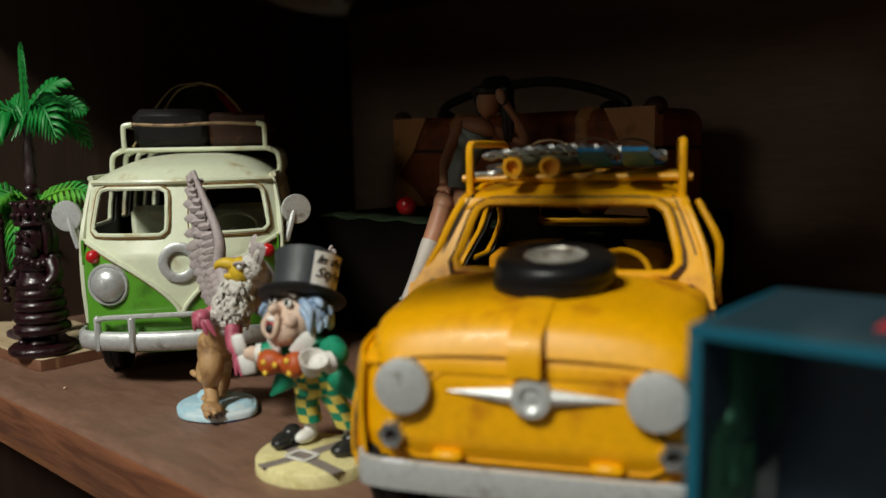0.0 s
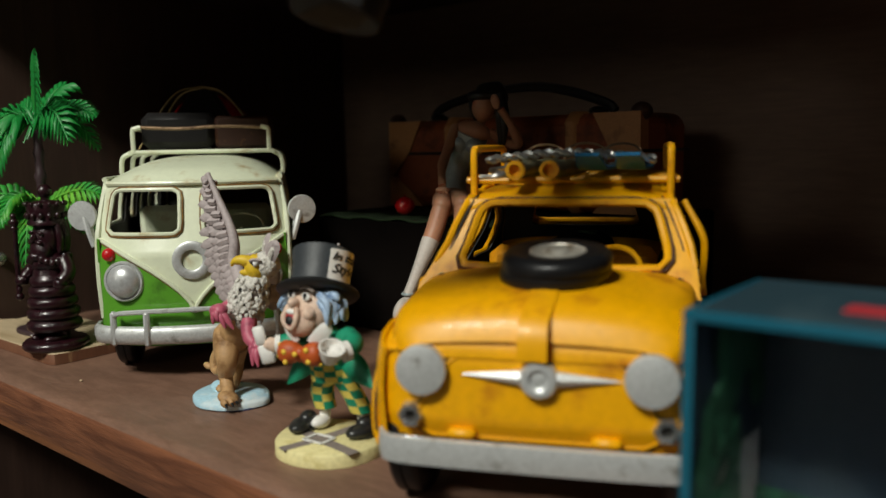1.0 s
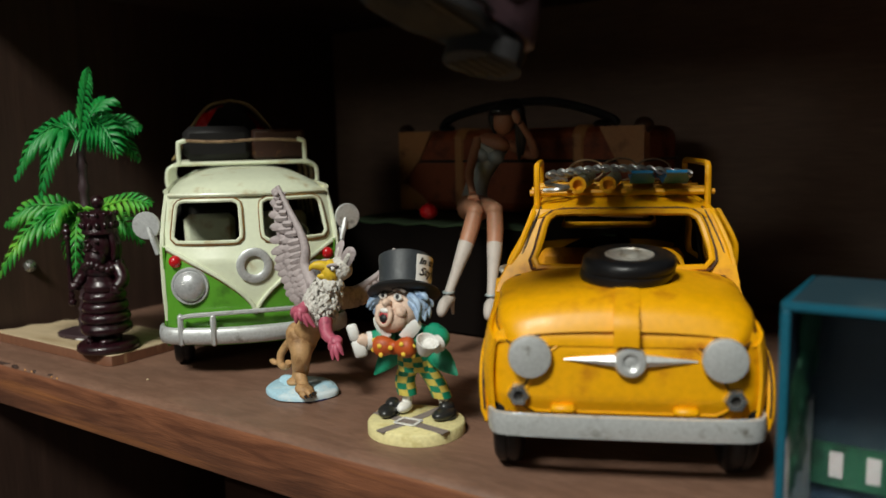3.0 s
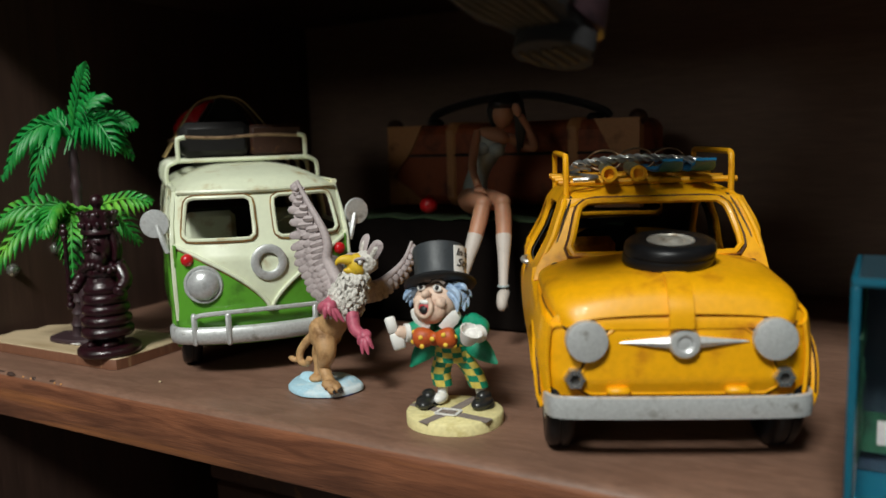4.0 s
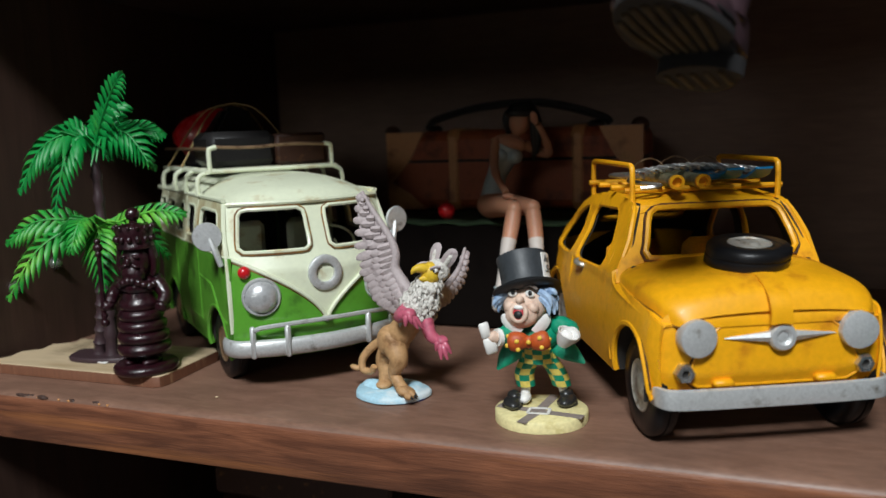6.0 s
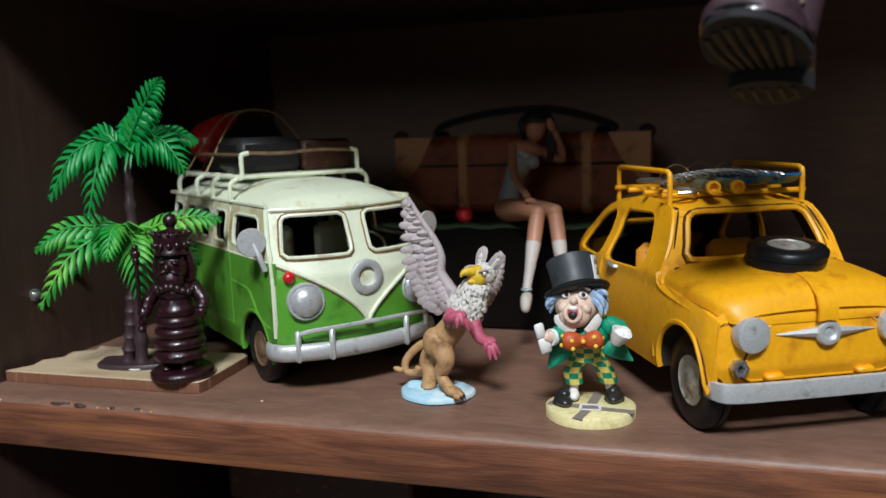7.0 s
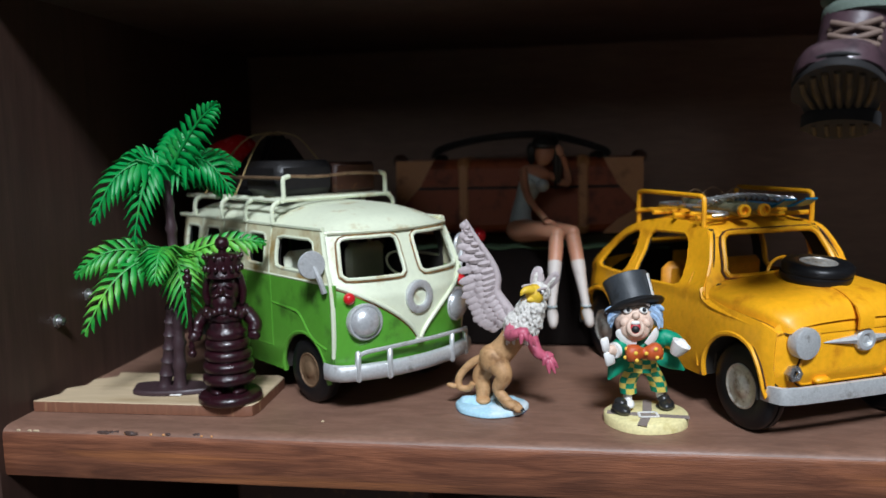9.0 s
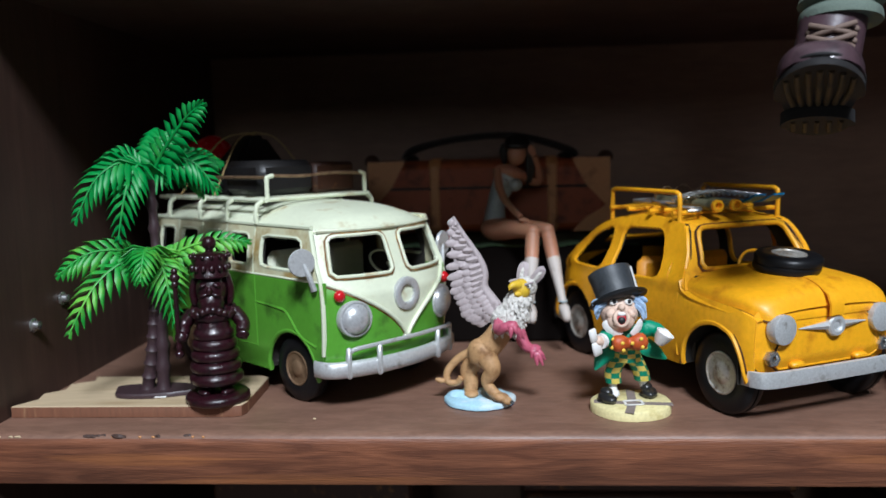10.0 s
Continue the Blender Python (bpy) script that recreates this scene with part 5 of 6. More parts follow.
# worn spots along the shelf's front edge, and a crumb
board = bpy.data.objects["shelf_board"]
rnd = random.Random(21)
for x, y, z, sx, sy, sz, k in ([(rnd.uniform(-.393, -.378), .0012, -.0016, .0012, .0006, .0009, M_PLY) for _ in range(4)] + [(rnd.uniform(-.356, -.304), rnd.uniform(.0006, .0016), -.0011, rnd.uniform(.0010, .003), .0007, .0004, M_CAB) for _ in range(8)]
                               + [(rnd.uniform(-.352, -.306), .0008, -.0013, rnd.uniform(.0004, .0010), .0005, .0004, M_TAN) for _ in range(7)]):
    bm = bmesh.new()
    ball(bm, (0, 0, 0), (sx, sy, sz), seg=9, ring=6, lump=.0006, freq=900)
    part("chip", bm, k, board, m=pose(x, y, z, 45, 0, 0))
bm = bmesh.new()
ball(bm, (0, 0, .0004), (.0007, .0005, .0004), seg=8, ring=5)
tagged(part("crumb", bm, M_PLY, m=pose(-.2737, .0157, 0)), "tiny pale crumb lying on the shelf", "crumb")


# ---- painted figurines, each one plain mesh ----
def feather(bm, a, b, width, thick, normal, mi):
    """A flat blade from a to b."""
    a, b = Vector(a), Vector(b)
    d = (b - a)
    l = d.length
    d.normalize()
    n = Vector(normal)
    n = (n - d * n.dot(d)).normalized()
    s = d.cross(n)
    V, F = [], []
    K = ((0, .85), (.25, .95), (.55, 1.0), (.82, .85), (.95, .5))
    for f, w in K:
        c = a + d * (l * f) + n * (.0006 * math.sin(math.pi * f))
        V += [c + s * width * w, c + n * thick, c - s * width * w, c - n * thick]
    V.append(b)
    for i in range(len(K) - 1):
        for k in range(4):
            F.append((i * 4 + k, i * 4 + (k + 1) % 4, i * 4 + 4 + (k + 1) % 4, i * 4 + 4 + k))
    t = (len(K) - 1) * 4
    F += [(t + k, t + (k + 1) % 4, len(V) - 1) for k in range(4)] + [(3, 2, 1, 0)]
    add(bm, V, F, mi)


def wing(bm, lead, trail, normal, mi, rows=((.34, 1.02, 15, .0019), (.16, .66, 16, .0017), (.04, .40, 16, .0014)), stout=.0027):
    """A feathered wing between a leading and a trailing line; free quill tips stand out past the trailing one."""
    L, T = curve(lead, 10), curve(trail, 10)
    pick = lambda C, f: C[min(int(f * (len(C) - 1)), len(C) - 2)].lerp(C[min(int(f * (len(C) - 1)) + 1, len(C) - 1)], f * (len(C) - 1) % 1)
    n = Vector(normal).normalized()
    tube(bm, L, [stout - stout * .72 * i / (len(L) - 1) for i in range(len(L))], mi, 12)
    rnd = random.Random(31)
    for k, (start, reach, count, wide) in enumerate(rows):
        for i in range(count):
            f = (i + (.25 if k % 2 else .75)) / count
            a, b = pick(L, max(f - .07, 0)), pick(T, min(f + .015, 1))
            tip = a.lerp(b, reach * rnd.uniform(.96, 1.07))
            for s in (1, -1):
                feather(bm, a.lerp(b, start) + n * s * (.0006 + .0004 * k), tip + n * s * (.0003 + .0007 * k), wide * (1.15 - .45 * f), .0007, n * s, mi)
    V = [p for q in zip(L[::3], T[::3]) for p in (q[0] + n * .0006, q[0].lerp(q[1], .72) + n * .0006, q[0] - n * .0006, q[0].lerp(q[1], .72) - n * .0006)]
    F = []
    for i in range(len(V) // 4 - 1):
        F += [(4 * i, 4 * i + 1, 4 * i + 5, 4 * i + 4), (4 * i + 2, 4 * i + 6, 4 * i + 7, 4 * i + 3)]
    add(bm, V, F, mi)


def gryphon(m):
    mats = [M_FEATH, M_CHEST, M_TANB, M_BEAK, M_PINK, M_ICE, M_NAVYP, M_WHITE, M_HATB]
    bm = bmesh.new()
    rimline = [(.0139 * math.cos(t), .0114 * math.sin(t)) for t in np.linspace(0, 2 * math.pi, 48)[:-1]]
    prism(bm, rimline, 0.0001, .0006, 6)
    O = [(.0143 * math.cos(t) * (1 + .04 * math.sin(5 * t)), .0118 * math.sin(t) * (1 + .04 * math.cos(4 * t))) for t in np.linspace(0, 2 * math.pi, 48)[:-1]]
    prism(bm, O, 0.0005, .0026, 5, None, 5, .0008)
    ball(bm, (-.0075, .003, .0022), (.0050, .0060, .0018), mi=5, lump=.0015, freq=250)
    ball(bm, (.0060, .002, .0020), (.0060, .0065, .0014), mi=5, lump=.0015, freq=250)
    # haunches and legs
    ball(bm, (.0014, -.0006, .0208), (.0062, .0056, .0060), (0, 20, 0), 2, lump=.0006, freq=220)
    tube(bm, curve([(.0030, -.0030, .0195), (.0052, -.0048, .0150), (.0030, -.0040, .0100), (.0048, -.0050, .0066), (.0074, -.0066, .0046)], 6), [.0044 - .0022 * min(i / 14, 1) for i in range(25)], 2, 12)
    ball(bm, (.0086, -.0074, .0044), (.0036, .0030, .0020), (0, 14, 20), 2)
    for k in (-1, 0, 1):
        ball(bm, (.0112 - .0005 * abs(k), -.0086 + .0019 * k, .0037), (.0017, .0010, .0013), (0, 18, 0), 2, 10, 7)
        tube(bm, [(.0124 - .0005 * abs(k), -.0088 + .0019 * k, .0036), (.0136 - .0005 * abs(k), -.0090 + .0019 * k, .0027)], [.0006, .0001], 8, 6)
    tube(bm, curve([(-.0012, .0040, .0180), (-.0044, .0044, .0120), (-.0036, .0034, .0075), (-.0038, .0020, .0034)], 6), [.0042 - .0016 * i / 18 for i in range(19)], 2, 12)
    ball(bm, (-.0034, .0002, .0036), (.0030, .0036, .0016), mi=2)
    # tail
    tube(bm, curve([(-.0040, .0030, .0200), (-.0090, .0036, .0168), (-.0130, .0030, .0120), (-.0128, .0024, .0080), (-.0092, .0016, .0078), (-.0075, .0010, .0100)], 7), [.0018 - .0006 * i / 35 for i in range(36)], 2, 10)
    ball(bm, (-.0160, .0020, .0086), (.0022, .0012, .0011), (0, 15, 0), 2, 12, 8)
    tube(bm, [(-.0128, .0024, .0088), (-.0156, .0022, .0086)], .0009, 2, 8)
    # belly, chest, neck
    tube(bm, curve([(.0022, .0000, .0215), (.0062, -.0004, .0258), (.0098, -.0010, .0310), (.0130, -.0010, .0360)], 6), [.0054 - .0005 * math.sin(i / 18 * 3) for i in range(19)], 2, 18)
    ball(bm, (.0118, -.0012, .0342), (.0064, .0056, .0072), (0, 28, 0), 1, 26, 18, .0012, 700)
    ball(bm, (.0150, -.0006, .0402), (.0050, .0046, .0060), (0, 15, 0), 1, 24, 16, .0010, 800)
    rnd = random.Random(3)
    for i in range(230):
        t, h = rnd.uniform(-2.9, .5), rnd.uniform(0, 1)
        c = Vector((.0108, -.0012, .0300)).lerp(Vector((.0160, -.0006, .0440)), h)
        r = .0060 - .0020 * abs(h - .3)
        p = c + Vector((r * math.cos(t), r * math.sin(t) * .95, 0))
        o = Vector((math.cos(t), math.sin(t), -.2))
        feather(bm, p, p + Vector((.3 * math.cos(t) + rnd.uniform(-.3, .3), .3 * math.sin(t), -1)).normalized() * rnd.uniform(.0020, .0032), .0006, .0003, o, 1)
    # head
    ball(bm, (.0172, -.0004, .0462), (.0037, .0040, .0042), (0, 0, 0), 3)
    ball(bm, (.0190, .0018, .0468), (.0044, .0044, .0042), (0, 0, 0), 1, lump=.0006, freq=700)
    tube(bm, curve([(.0168, -.0018, .0476), (.0148, -.0040, .0486), (.0130, -.0056, .0482), (.0122, -.0062, .0468)], 5), [.0022, .0021, .0020, .0019, .0018, .0017, .0016, .0015, .0014, .0012, .0011, .0009, .0008, .0006, .0004, .0002], 3, 12)
    tube(bm, curve([(.0172, -.0018, .0450), (.0156, -.0038, .0448), (.0144, -.0048, .0450)], 4), [.0018, .0017, .0016, .0014, .0012, .001, .0008, .0006, .0003], 3, 10)
    for s, c in ((-1, (.0140, .0002, .0486)), (1, (.0200, -.0030, .0478))):
        ball(bm, c, (.0010, .0010, .0010), mi=7, seg=10, ring=7)
        ball(bm, (c[0] - .0003, c[1] - .0007, c[2]), .0005, mi=8, seg=8, ring=6)
        tube(bm, curve([(c[0] - .0016, c[1] - .0008, c[2] + .0006), (c[0], c[1] - .0007, c[2] + .0013), (c[0] + .0016, c[1] + .0006, c[2] + .0012)], 4), .0005, 0, 6)
    for a, b, n in (((.0172, .0026, .0494), (.0190, .0040, .0566), (-.3, -.9, 0)), ((.0214, .0014, .0486), (.0262, .0010, .0548), (.2, -.95, -.2))):
        feather(bm, a, b, .0023, .0006, n, 0)
        feather(bm, Vector(a) + Vector(n) * .0005, Vector(a).lerp(Vector(b), .8) + Vector(n) * .0006, .0008, .0003, n, 1)
    # wings
    wing(bm, [(.0075, .0010, .0385), (.0052, .0016, .0420), (.0022, .0020, .0470), (.0026, .0022, .0525), (.0006, .0022, .0585), (-.0054, .0020, .0680), (-.0094, .0018, .0750)],
         [(.0012, .0020, .0300), (-.0040, .0014, .0330), (-.0075, .0010, .0378), (-.0100, .0004, .0440), (-.0113, .0000, .0510), (-.0124, .0002, .0625), (-.0112, .0012, .0735)], (-.10, -.99, .08), 0)
    wing(bm, [(.0150, .0050, .0380), (.0158, .0130, .0372), (.0170, .0220, .0400), (.0178, .0290, .0440), (.0184, .0335, .0500)],
         [(.0150, .0055, .0310), (.0164, .0140, .0312), (.0180, .0230, .0340), (.0190, .0310, .0392), (.0190, .0345, .0478)], (.95, -.15, .25), 0, ((.35, 1.0, 12, .0018), (.1, .6, 12, .0016)), .0020)
    # fore claws
    for pts, tips in (([(.0085, -.0040, .0335), (.0080, -.0085, .0320), (.0105, -.0115, .0335), (.0130, -.0118, .0340)], [(.0150, -.0140, .0310), (.0165, -.0125, .0290), (.0178, -.0105, .0285), (.0125, -.0140, .0300)]),
                      ([(.0160, -.0035, .0300), (.0178, -.0050, .0255), (.0200, -.0050, .0235), (.0218, -.0048, .0230)], [(.0260, -.0060, .0190), (.0250, -.0075, .0172), (.0228, -.0078, .0172), (.0205, -.0068, .0200)])):
        tube(bm, curve(pts, 5), [.0026 - .0009 * i / 15 for i in range(16)], 4, 10)
        p = Vector(pts[-1])
        ball(bm, p, (.0027, .0024, .0021), mi=4, lump=.0004, freq=600)
        for q in tips:
            q = Vector(q)
            k = p.lerp(q, .5) + Vector((0, -.0006, .0010))
            tube(bm, curve([p, k, q], 5), [.0013, .0013, .0013, .0012, .0012, .0012, .0011, .001, .0008, .0006, .0003], 4, 8)
    return tagged(part("gryphon_figurine", bm, mats, m=m, angle=55), "painted gryphon figurine rearing on a pale blue base", "figurine", "painted figurines")


gryphon(pose(-.2107, .0360, 0))


def hat_figure(m):
    mats = [M_HAT, M_FLESH, M_HAIR, M_WHITE, M_COAT, M_BOW, M_PANTY, M_SHOE, M_PATH, M_DOT, M_HATB, M_BAR, M_SAND]
    bm = bmesh.new()
    O = [(.0157 * math.cos(t) * (1 + .025 * math.sin(3 * t)), .0146 * math.sin(t) * (1 + .03 * math.cos(2 * t))) for t in np.linspace(0, 2 * math.pi, 48)[:-1]]
    prism(bm, O, .0001, .0040, 12, None, 12, .0006)

    def strip(a, b, w, mi, z=.0041):
        a, b = Vector((*a, z)), Vector((*b, z))
        d = (b - a).normalized().cross(Vector((0, 0, 1))) * w
        add(bm, [a + d, b + d, b - d, a - d, *[p + Vector((0, 0, .00025)) for p in (a + d, b + d, b - d, a - d)]], [(4, 5, 6, 7), (0, 1, 5, 4), (1, 2, 6, 5), (2, 3, 7, 6), (3, 0, 4, 7)], mi)
    for i, q in enumerate(((-.0063, -.0136), (.0136, -.0082), (.0048, .0130), (-.0146, .0020))):
        strip((-.0010, -.0035), q, .0017, 8, .0038 + .00006 * i)
    for a, b in (((-.0045, -.0060), (.0022, -.0068)), ((.0022, -.0068), (.0030, -.0018)), ((.0030, -.0018), (-.0035, -.0010)), ((-.0035, -.0010), (-.0045, -.0060))):
        strip(a, b, .0005, 3, .0043)
    # shoes and stockings
    for x, y, rz in ((-.0098, .0012, 12), (.0088, .0040, -20)):
        ball(bm, (x, y - .0012, .0058), (.0030, .0050, .0020), (0, 0, rz), 7)
        ball(bm, (x + (.0006 if x < 0 else -.0002), y + .0015, .0072), (.0024, .0030, .0022), (0, 0, rz), 7)
        tube(bm, [(x, y, .0042), (x, y, .0050)], .0036, 7, 14)
    ball(bm, (-.0055, .0040, .0062), (.0021, .0036, .0019), (0, 0, -10), 3)
    tube(bm, [(-.0055, .0058, .0060), (-.0052, .0060, .0110)], .0017, 3, 10)
    tube(bm, [(.0080, .0058, .0070), (.0070, .0060, .0112)], .0017, 3, 10)

    # checked trousers: alternate faces carry the two paints
    def checked(pts, rad, around, rows):
        C = curve(pts, rows)
        V, F = [], []
        n = len(C)
        for i, p in enumerate(C):
            r = rad[0] + (rad[1] - rad[0]) * i / (n - 1)
            for k in range(around * 2):
                t = math.pi * k / around
                V.append(p + Vector((r * math.cos(t), r * .92 * math.sin(t), 0)))
        vs = [bm.verts.new(v) for v in V]
        w = around * 2
        for i in range(n - 1):
            for k in range(w):
                f = bm.faces.new([vs[i * w + k], vs[i * w + (k + 1) % w], vs[(i + 1) * w + (k + 1) % w], vs[(i + 1) * w + k]])
                f.material_index = 4 if ((i // 2) + (k // 2)) % 2 else 6
        bm.faces.new(vs[:w][::-1]).material_index = 6
        bm.faces.new(vs[-w:]).material_index = 6
    checked([(-.0052, .0058, .0102), (-.0056, .0052, .0148), (-.0040, .0040, .0195), (-.0026, .0030, .0225)], (.0033, .0036), 6, 4)
    checked([(.0070, .0058, .0104), (.0056, .0048, .0150), (.0030, .0038, .0195), (.0012, .0030, .0225)], (.0033, .0036), 6, 4)
    checked([(-.0008, .0028, .0200), (-.0010, .0020, .0235), (-.0014, .0015, .0270)], (.0056, .0048), 10, 4)
    # coat: body, tails, sleeves
    ball(bm, (-.0012, .0030, .0295), (.0090, .0058, .0058), (0, 0, 0), 4, lump=.0006, freq=200)
    for a, b, c in (((-.0060, .0030, .0262), (-.0106, .0026, .0222), (-.0146, .0010, .0172)), ((.0040, .0030, .0268), (.0092, .0020, .0236), (.0146, .0000, .0200))):
        tube(bm, curve([a, b, c], 6), [.0030, .0032, .0034, .0035, .0036, .0035, .0034, .0031, .0027, .0022, .0016, .0010, .0004], 4, 12, flat=.35, up=(0, -1, .3))
    tube(bm, curve([(-.0070, .0010, .0325), (-.0105, -.0010, .0305), (-.0132, -.0035, .0300)], 5), [.0034] * 6 + [.0032, .0031, .0030, .0029, .0028], 4, 14)
    tube(bm, [(-.0130, -.0034, .0300), (-.0142, -.0042, .0300)], .0030, 3, 14)
    ball(bm, (-.0152, -.0048, .0302), (.0020, .0020, .0022), mi=1, lump=.0005, freq=700)
    ball(bm, (.0064, .0012, .0326), (.0034, .0036, .0034), mi=4)
    tube(bm, curve([(.0066, .0008, .0334), (.0098, -.0016, .0322), (.0098, -.0050, .0312)], 5), [.0030] * 6 + [.0029, .0028, .0027, .0026, .0025], 4, 14)
    tube(bm, [(.0107, -.0050, .0313), (.0098, -.0066, .0310)], .0028, 3, 14)
    ball(bm, (.0086, -.0076, .0312), (.0023, .0021, .0021), mi=3)
    # white cup in one fist, white pieces in the other
    lathe(bm, [(.0002, 0), (.0019, 0), (.0028, .0020), (.0036, .0050), (.0032, .0050), (.0024, .0022), (.0002, .0016)], 24, 3, pose(.0072, -.0088, .0290, 18, 25, 0))
    plate = pose(-.0170, -.0060, .0305, 0, -14, 20)
    rbox(bm, (.0042, .0015, .0058), (.0002, 0, -.0030), .0006, 3, plate)
    rbox(bm, (.0034, .0015, .0056), (-.0003, 0, .0026), .0006, 3, plate)
    # bow tie with dots
    for s in (-1, 1):
        tube(bm, curve([(-.0036, -.0058, .0292), (-.0036 + s * .0034, -.0066, .0294), (-.0036 + s * .0066, -.0062, .0296 + .0006 * s)], 5), [.0018, .0021, .0025, .0029, .0031, .0033, .0034, .0034, .0033, .0030, .0022], 5, 14, flat=.85, up=(0, -1, 0))
    ball(bm, (-.0036, -.0070, .0292), (.0017, .0017, .0022), mi=5)
    for x, z in ((-.0102, .0312), (-.0106, .0280), (-.0074, .0300), (-.0070, .0272), (-.0036, .0298), (.0000, .0312), (.0006, .0280), (.0030, .0302), (.0028, .0272)):
        y = -.0093 + (.0022 if abs(x + .0036) > .006 else 0) - (.0002 if abs(x + .0036) < .001 else 0)
        ball(bm, (x, y, z), (.0008, .0005, .0008), mi=9, seg=9, ring=6)
    # collar
    for s in (-1, 1):
        feather(bm, (-.0040 + s * .0024, -.0042, .0316), (-.0046 + s * .0078, -.0022, .0374), .0022, .0007, (s * .6, -.8, .1), 3)
    # head
    first = len(bm.verts)
    ball(bm, (-.0046, .0002, .0398), (.0070, .0058, .0072), (0, 0, 0), 1, 26, 18)
    ball(bm, (-.0048, -.0030, .0360), (.0052, .0040, .0040), (0, 0, 0), 1)
    ball(bm, (-.0047, -.0066, .0408), (.0014, .0018, .0014), mi=1, seg=12, ring=8)
    for s in (-1, 1):
        ball(bm, (-.0046 + s * .0036, -.0042, .0386), (.0019, .0018, .0020), mi=1, seg=14, ring=9)
        ball(bm, (-.0046 + s * .0027, -.0054, .0428), (.0015, .0006, .0011), (0, s * 12, 0), 3, 12, 8)
        ball(bm, (-.0044 + s * .0027, -.0059, .0430), (.0007, .0004, .0008), (0, 0, 0), 10, 8, 6)
        tube(bm, curve([(-.0046 + s * .0012, -.0062, .0448), (-.0046 + s * .0030, -.0060, .0454), (-.0046 + s * .0048, -.0050, .0444)], 4), .0005, 8, 6)
    # open mouth: a ring of lip, dark inside, teeth
    tube(bm, [(-.0049 + .0024 * math.cos(t), -.0066 - .0004 * math.cos(2 * t), .0368 + .0027 * math.sin(t)) for t in np.linspace(0, 2 * math.pi, 24)[:-1]], .0008, 1, 8, True)
    ball(bm, (-.0049, -.0062, .0366), (.0021, .0012, .0024), mi=11, seg=14, ring=9)
    ball(bm, (-.0049, -.0068, .0362), (.0015, .0010, .0014), mi=10, seg=12, ring=8)
    ball(bm, (-.0049, -.0069, .0384), (.0017, .0008, .0008), mi=3, seg=12, ring=7)
    # hair in tufts
    rnd = random.Random(9)
    for s in (-1, 1):
        for i in range(14):
            t = radians(rnd.uniform(-35, 75))
            p = Vector((-.0046 + s * .0060 * math.cos(t), .0004 + .0062 * math.sin(t), rnd.uniform(.0415, .0445)))
            q = p + Vector((s * rnd.uniform(.0022, .0045), rnd.uniform(-.001, .0015), -rnd.uniform(.0015, .0060)))
            tube(bm, curve([p, p.lerp(q, .5) + Vector((s * .0009, 0, .0004)), q], 4), [.0013, .0013, .0013, .0012, .0011, .001, .0008, .0006, .0002], 2, 7)
    ball(bm, (-.0042, .0030, .0410), (.0072, .0056, .0056), mi=2, lump=.001, freq=500)
    # top hat, leaning
    H = pose(-.0044, .0010, .0440, -12, -15, 0) @ Matrix.Diagonal((1.0, 1.0, .88, 1))
    lathe(bm, [(.0002, -.0012), (.0068, -.0010), (.0105, -.0006), (.0110, .0002), (.0106, .0010), (.0086, .0014), (.0080, .0022)], 40, 10, H)
    lathe(bm, [(.0079, .0010), (.0076, .0040), (.0077, .0090), (.0081, .0124), (.0080, .0132), (.0074, .0135), (.0002, .0133)], 40, 0, H)
    # the card tucked on the hat, with its hand-written words
    def on_hat(a, z, off):
        r = .0078 + off + .0003 * (z - .006) / .006
        return H @ Vector((r * math.cos(a), r * math.sin(a), z))
    a0, half_a = radians(4), .56
    n = 10
    V = [on_hat(a0 + half_a * (2 * i / n - 1), z + .0006 * (2 * i / n - 1), .0005) for i in range(n + 1) for z in (.0022, .0122)]
    V += [on_hat(a0 + half_a * (2 * i / n - 1), z + .0006 * (2 * i / n - 1), .0001) for i in range(n + 1) for z in (.0022, .0122)]
    F = [(2 * i, 2 * i + 2, 2 * i + 3, 2 * i + 1) for i in range(n)]
    k = 2 * (n + 1)
    F += [tuple(j + k for j in f[::-1]) for f in F] + [(2 * i + e, 2 * i + 2 + e, 2 * i + 2 + e + k, 2 * i + e + k) for i in range(n) for e in (0, 1)] + [(0, 1, 1 + k, k), (2 * n, 2 * n + 1, 2 * n + 1 + k, 2 * n + k)]
    add(bm, V, F, 3)
    for text, z0, size, x0 in (("In this", .0086, .0034, -.0040), ("Style", .0046, .0040, -.0038)):
        cu = bpy.data.curves.new("lettering", "FONT")
        cu.body, cu.size, cu.shear, cu.resolution_u = text, size, .35, 3
        cu.offset = .00010
        tmp = bpy.data.objects.new("lettering", cu)
        me = tmp.to_mesh()
        add(bm, [on_hat(a0 + (v.co.x + x0) / .0080, z0 + v.co.y + (v.co.x + x0) * .12, .00062) for v in me.vertices], [list(p.vertices) for p in me.polygons], 10)
        tmp.to_mesh_clear()
        bpy.data.objects.remove(tmp)
        bpy.data.curves.remove(cu)
    bm.verts.ensure_lookup_table()
    turn = Matrix.Translation((-.0046, .0020, .0360)) @ pose(0, 0, 0, -14, 0, -12) @ Matrix.Diagonal((1.06, 1.06, 1.06, 1)) @ Matrix.Translation((.0046, -.0020, -.0360))
    bmesh.ops.transform(bm, matrix=turn, verts=bm.verts[first:])
    bmesh.ops.scale(bm, vec=(.98, .98, .965), verts=bm.verts)
    return tagged(part("hatted_figurine", bm, mats, m=m, angle=50, recalc=True), "painted shouting figurine with a tall grey hat and bow tie", "figurine", "painted figurines")


hat_figure(pose(-.1522, .0262, 0, 0, 0, 13))


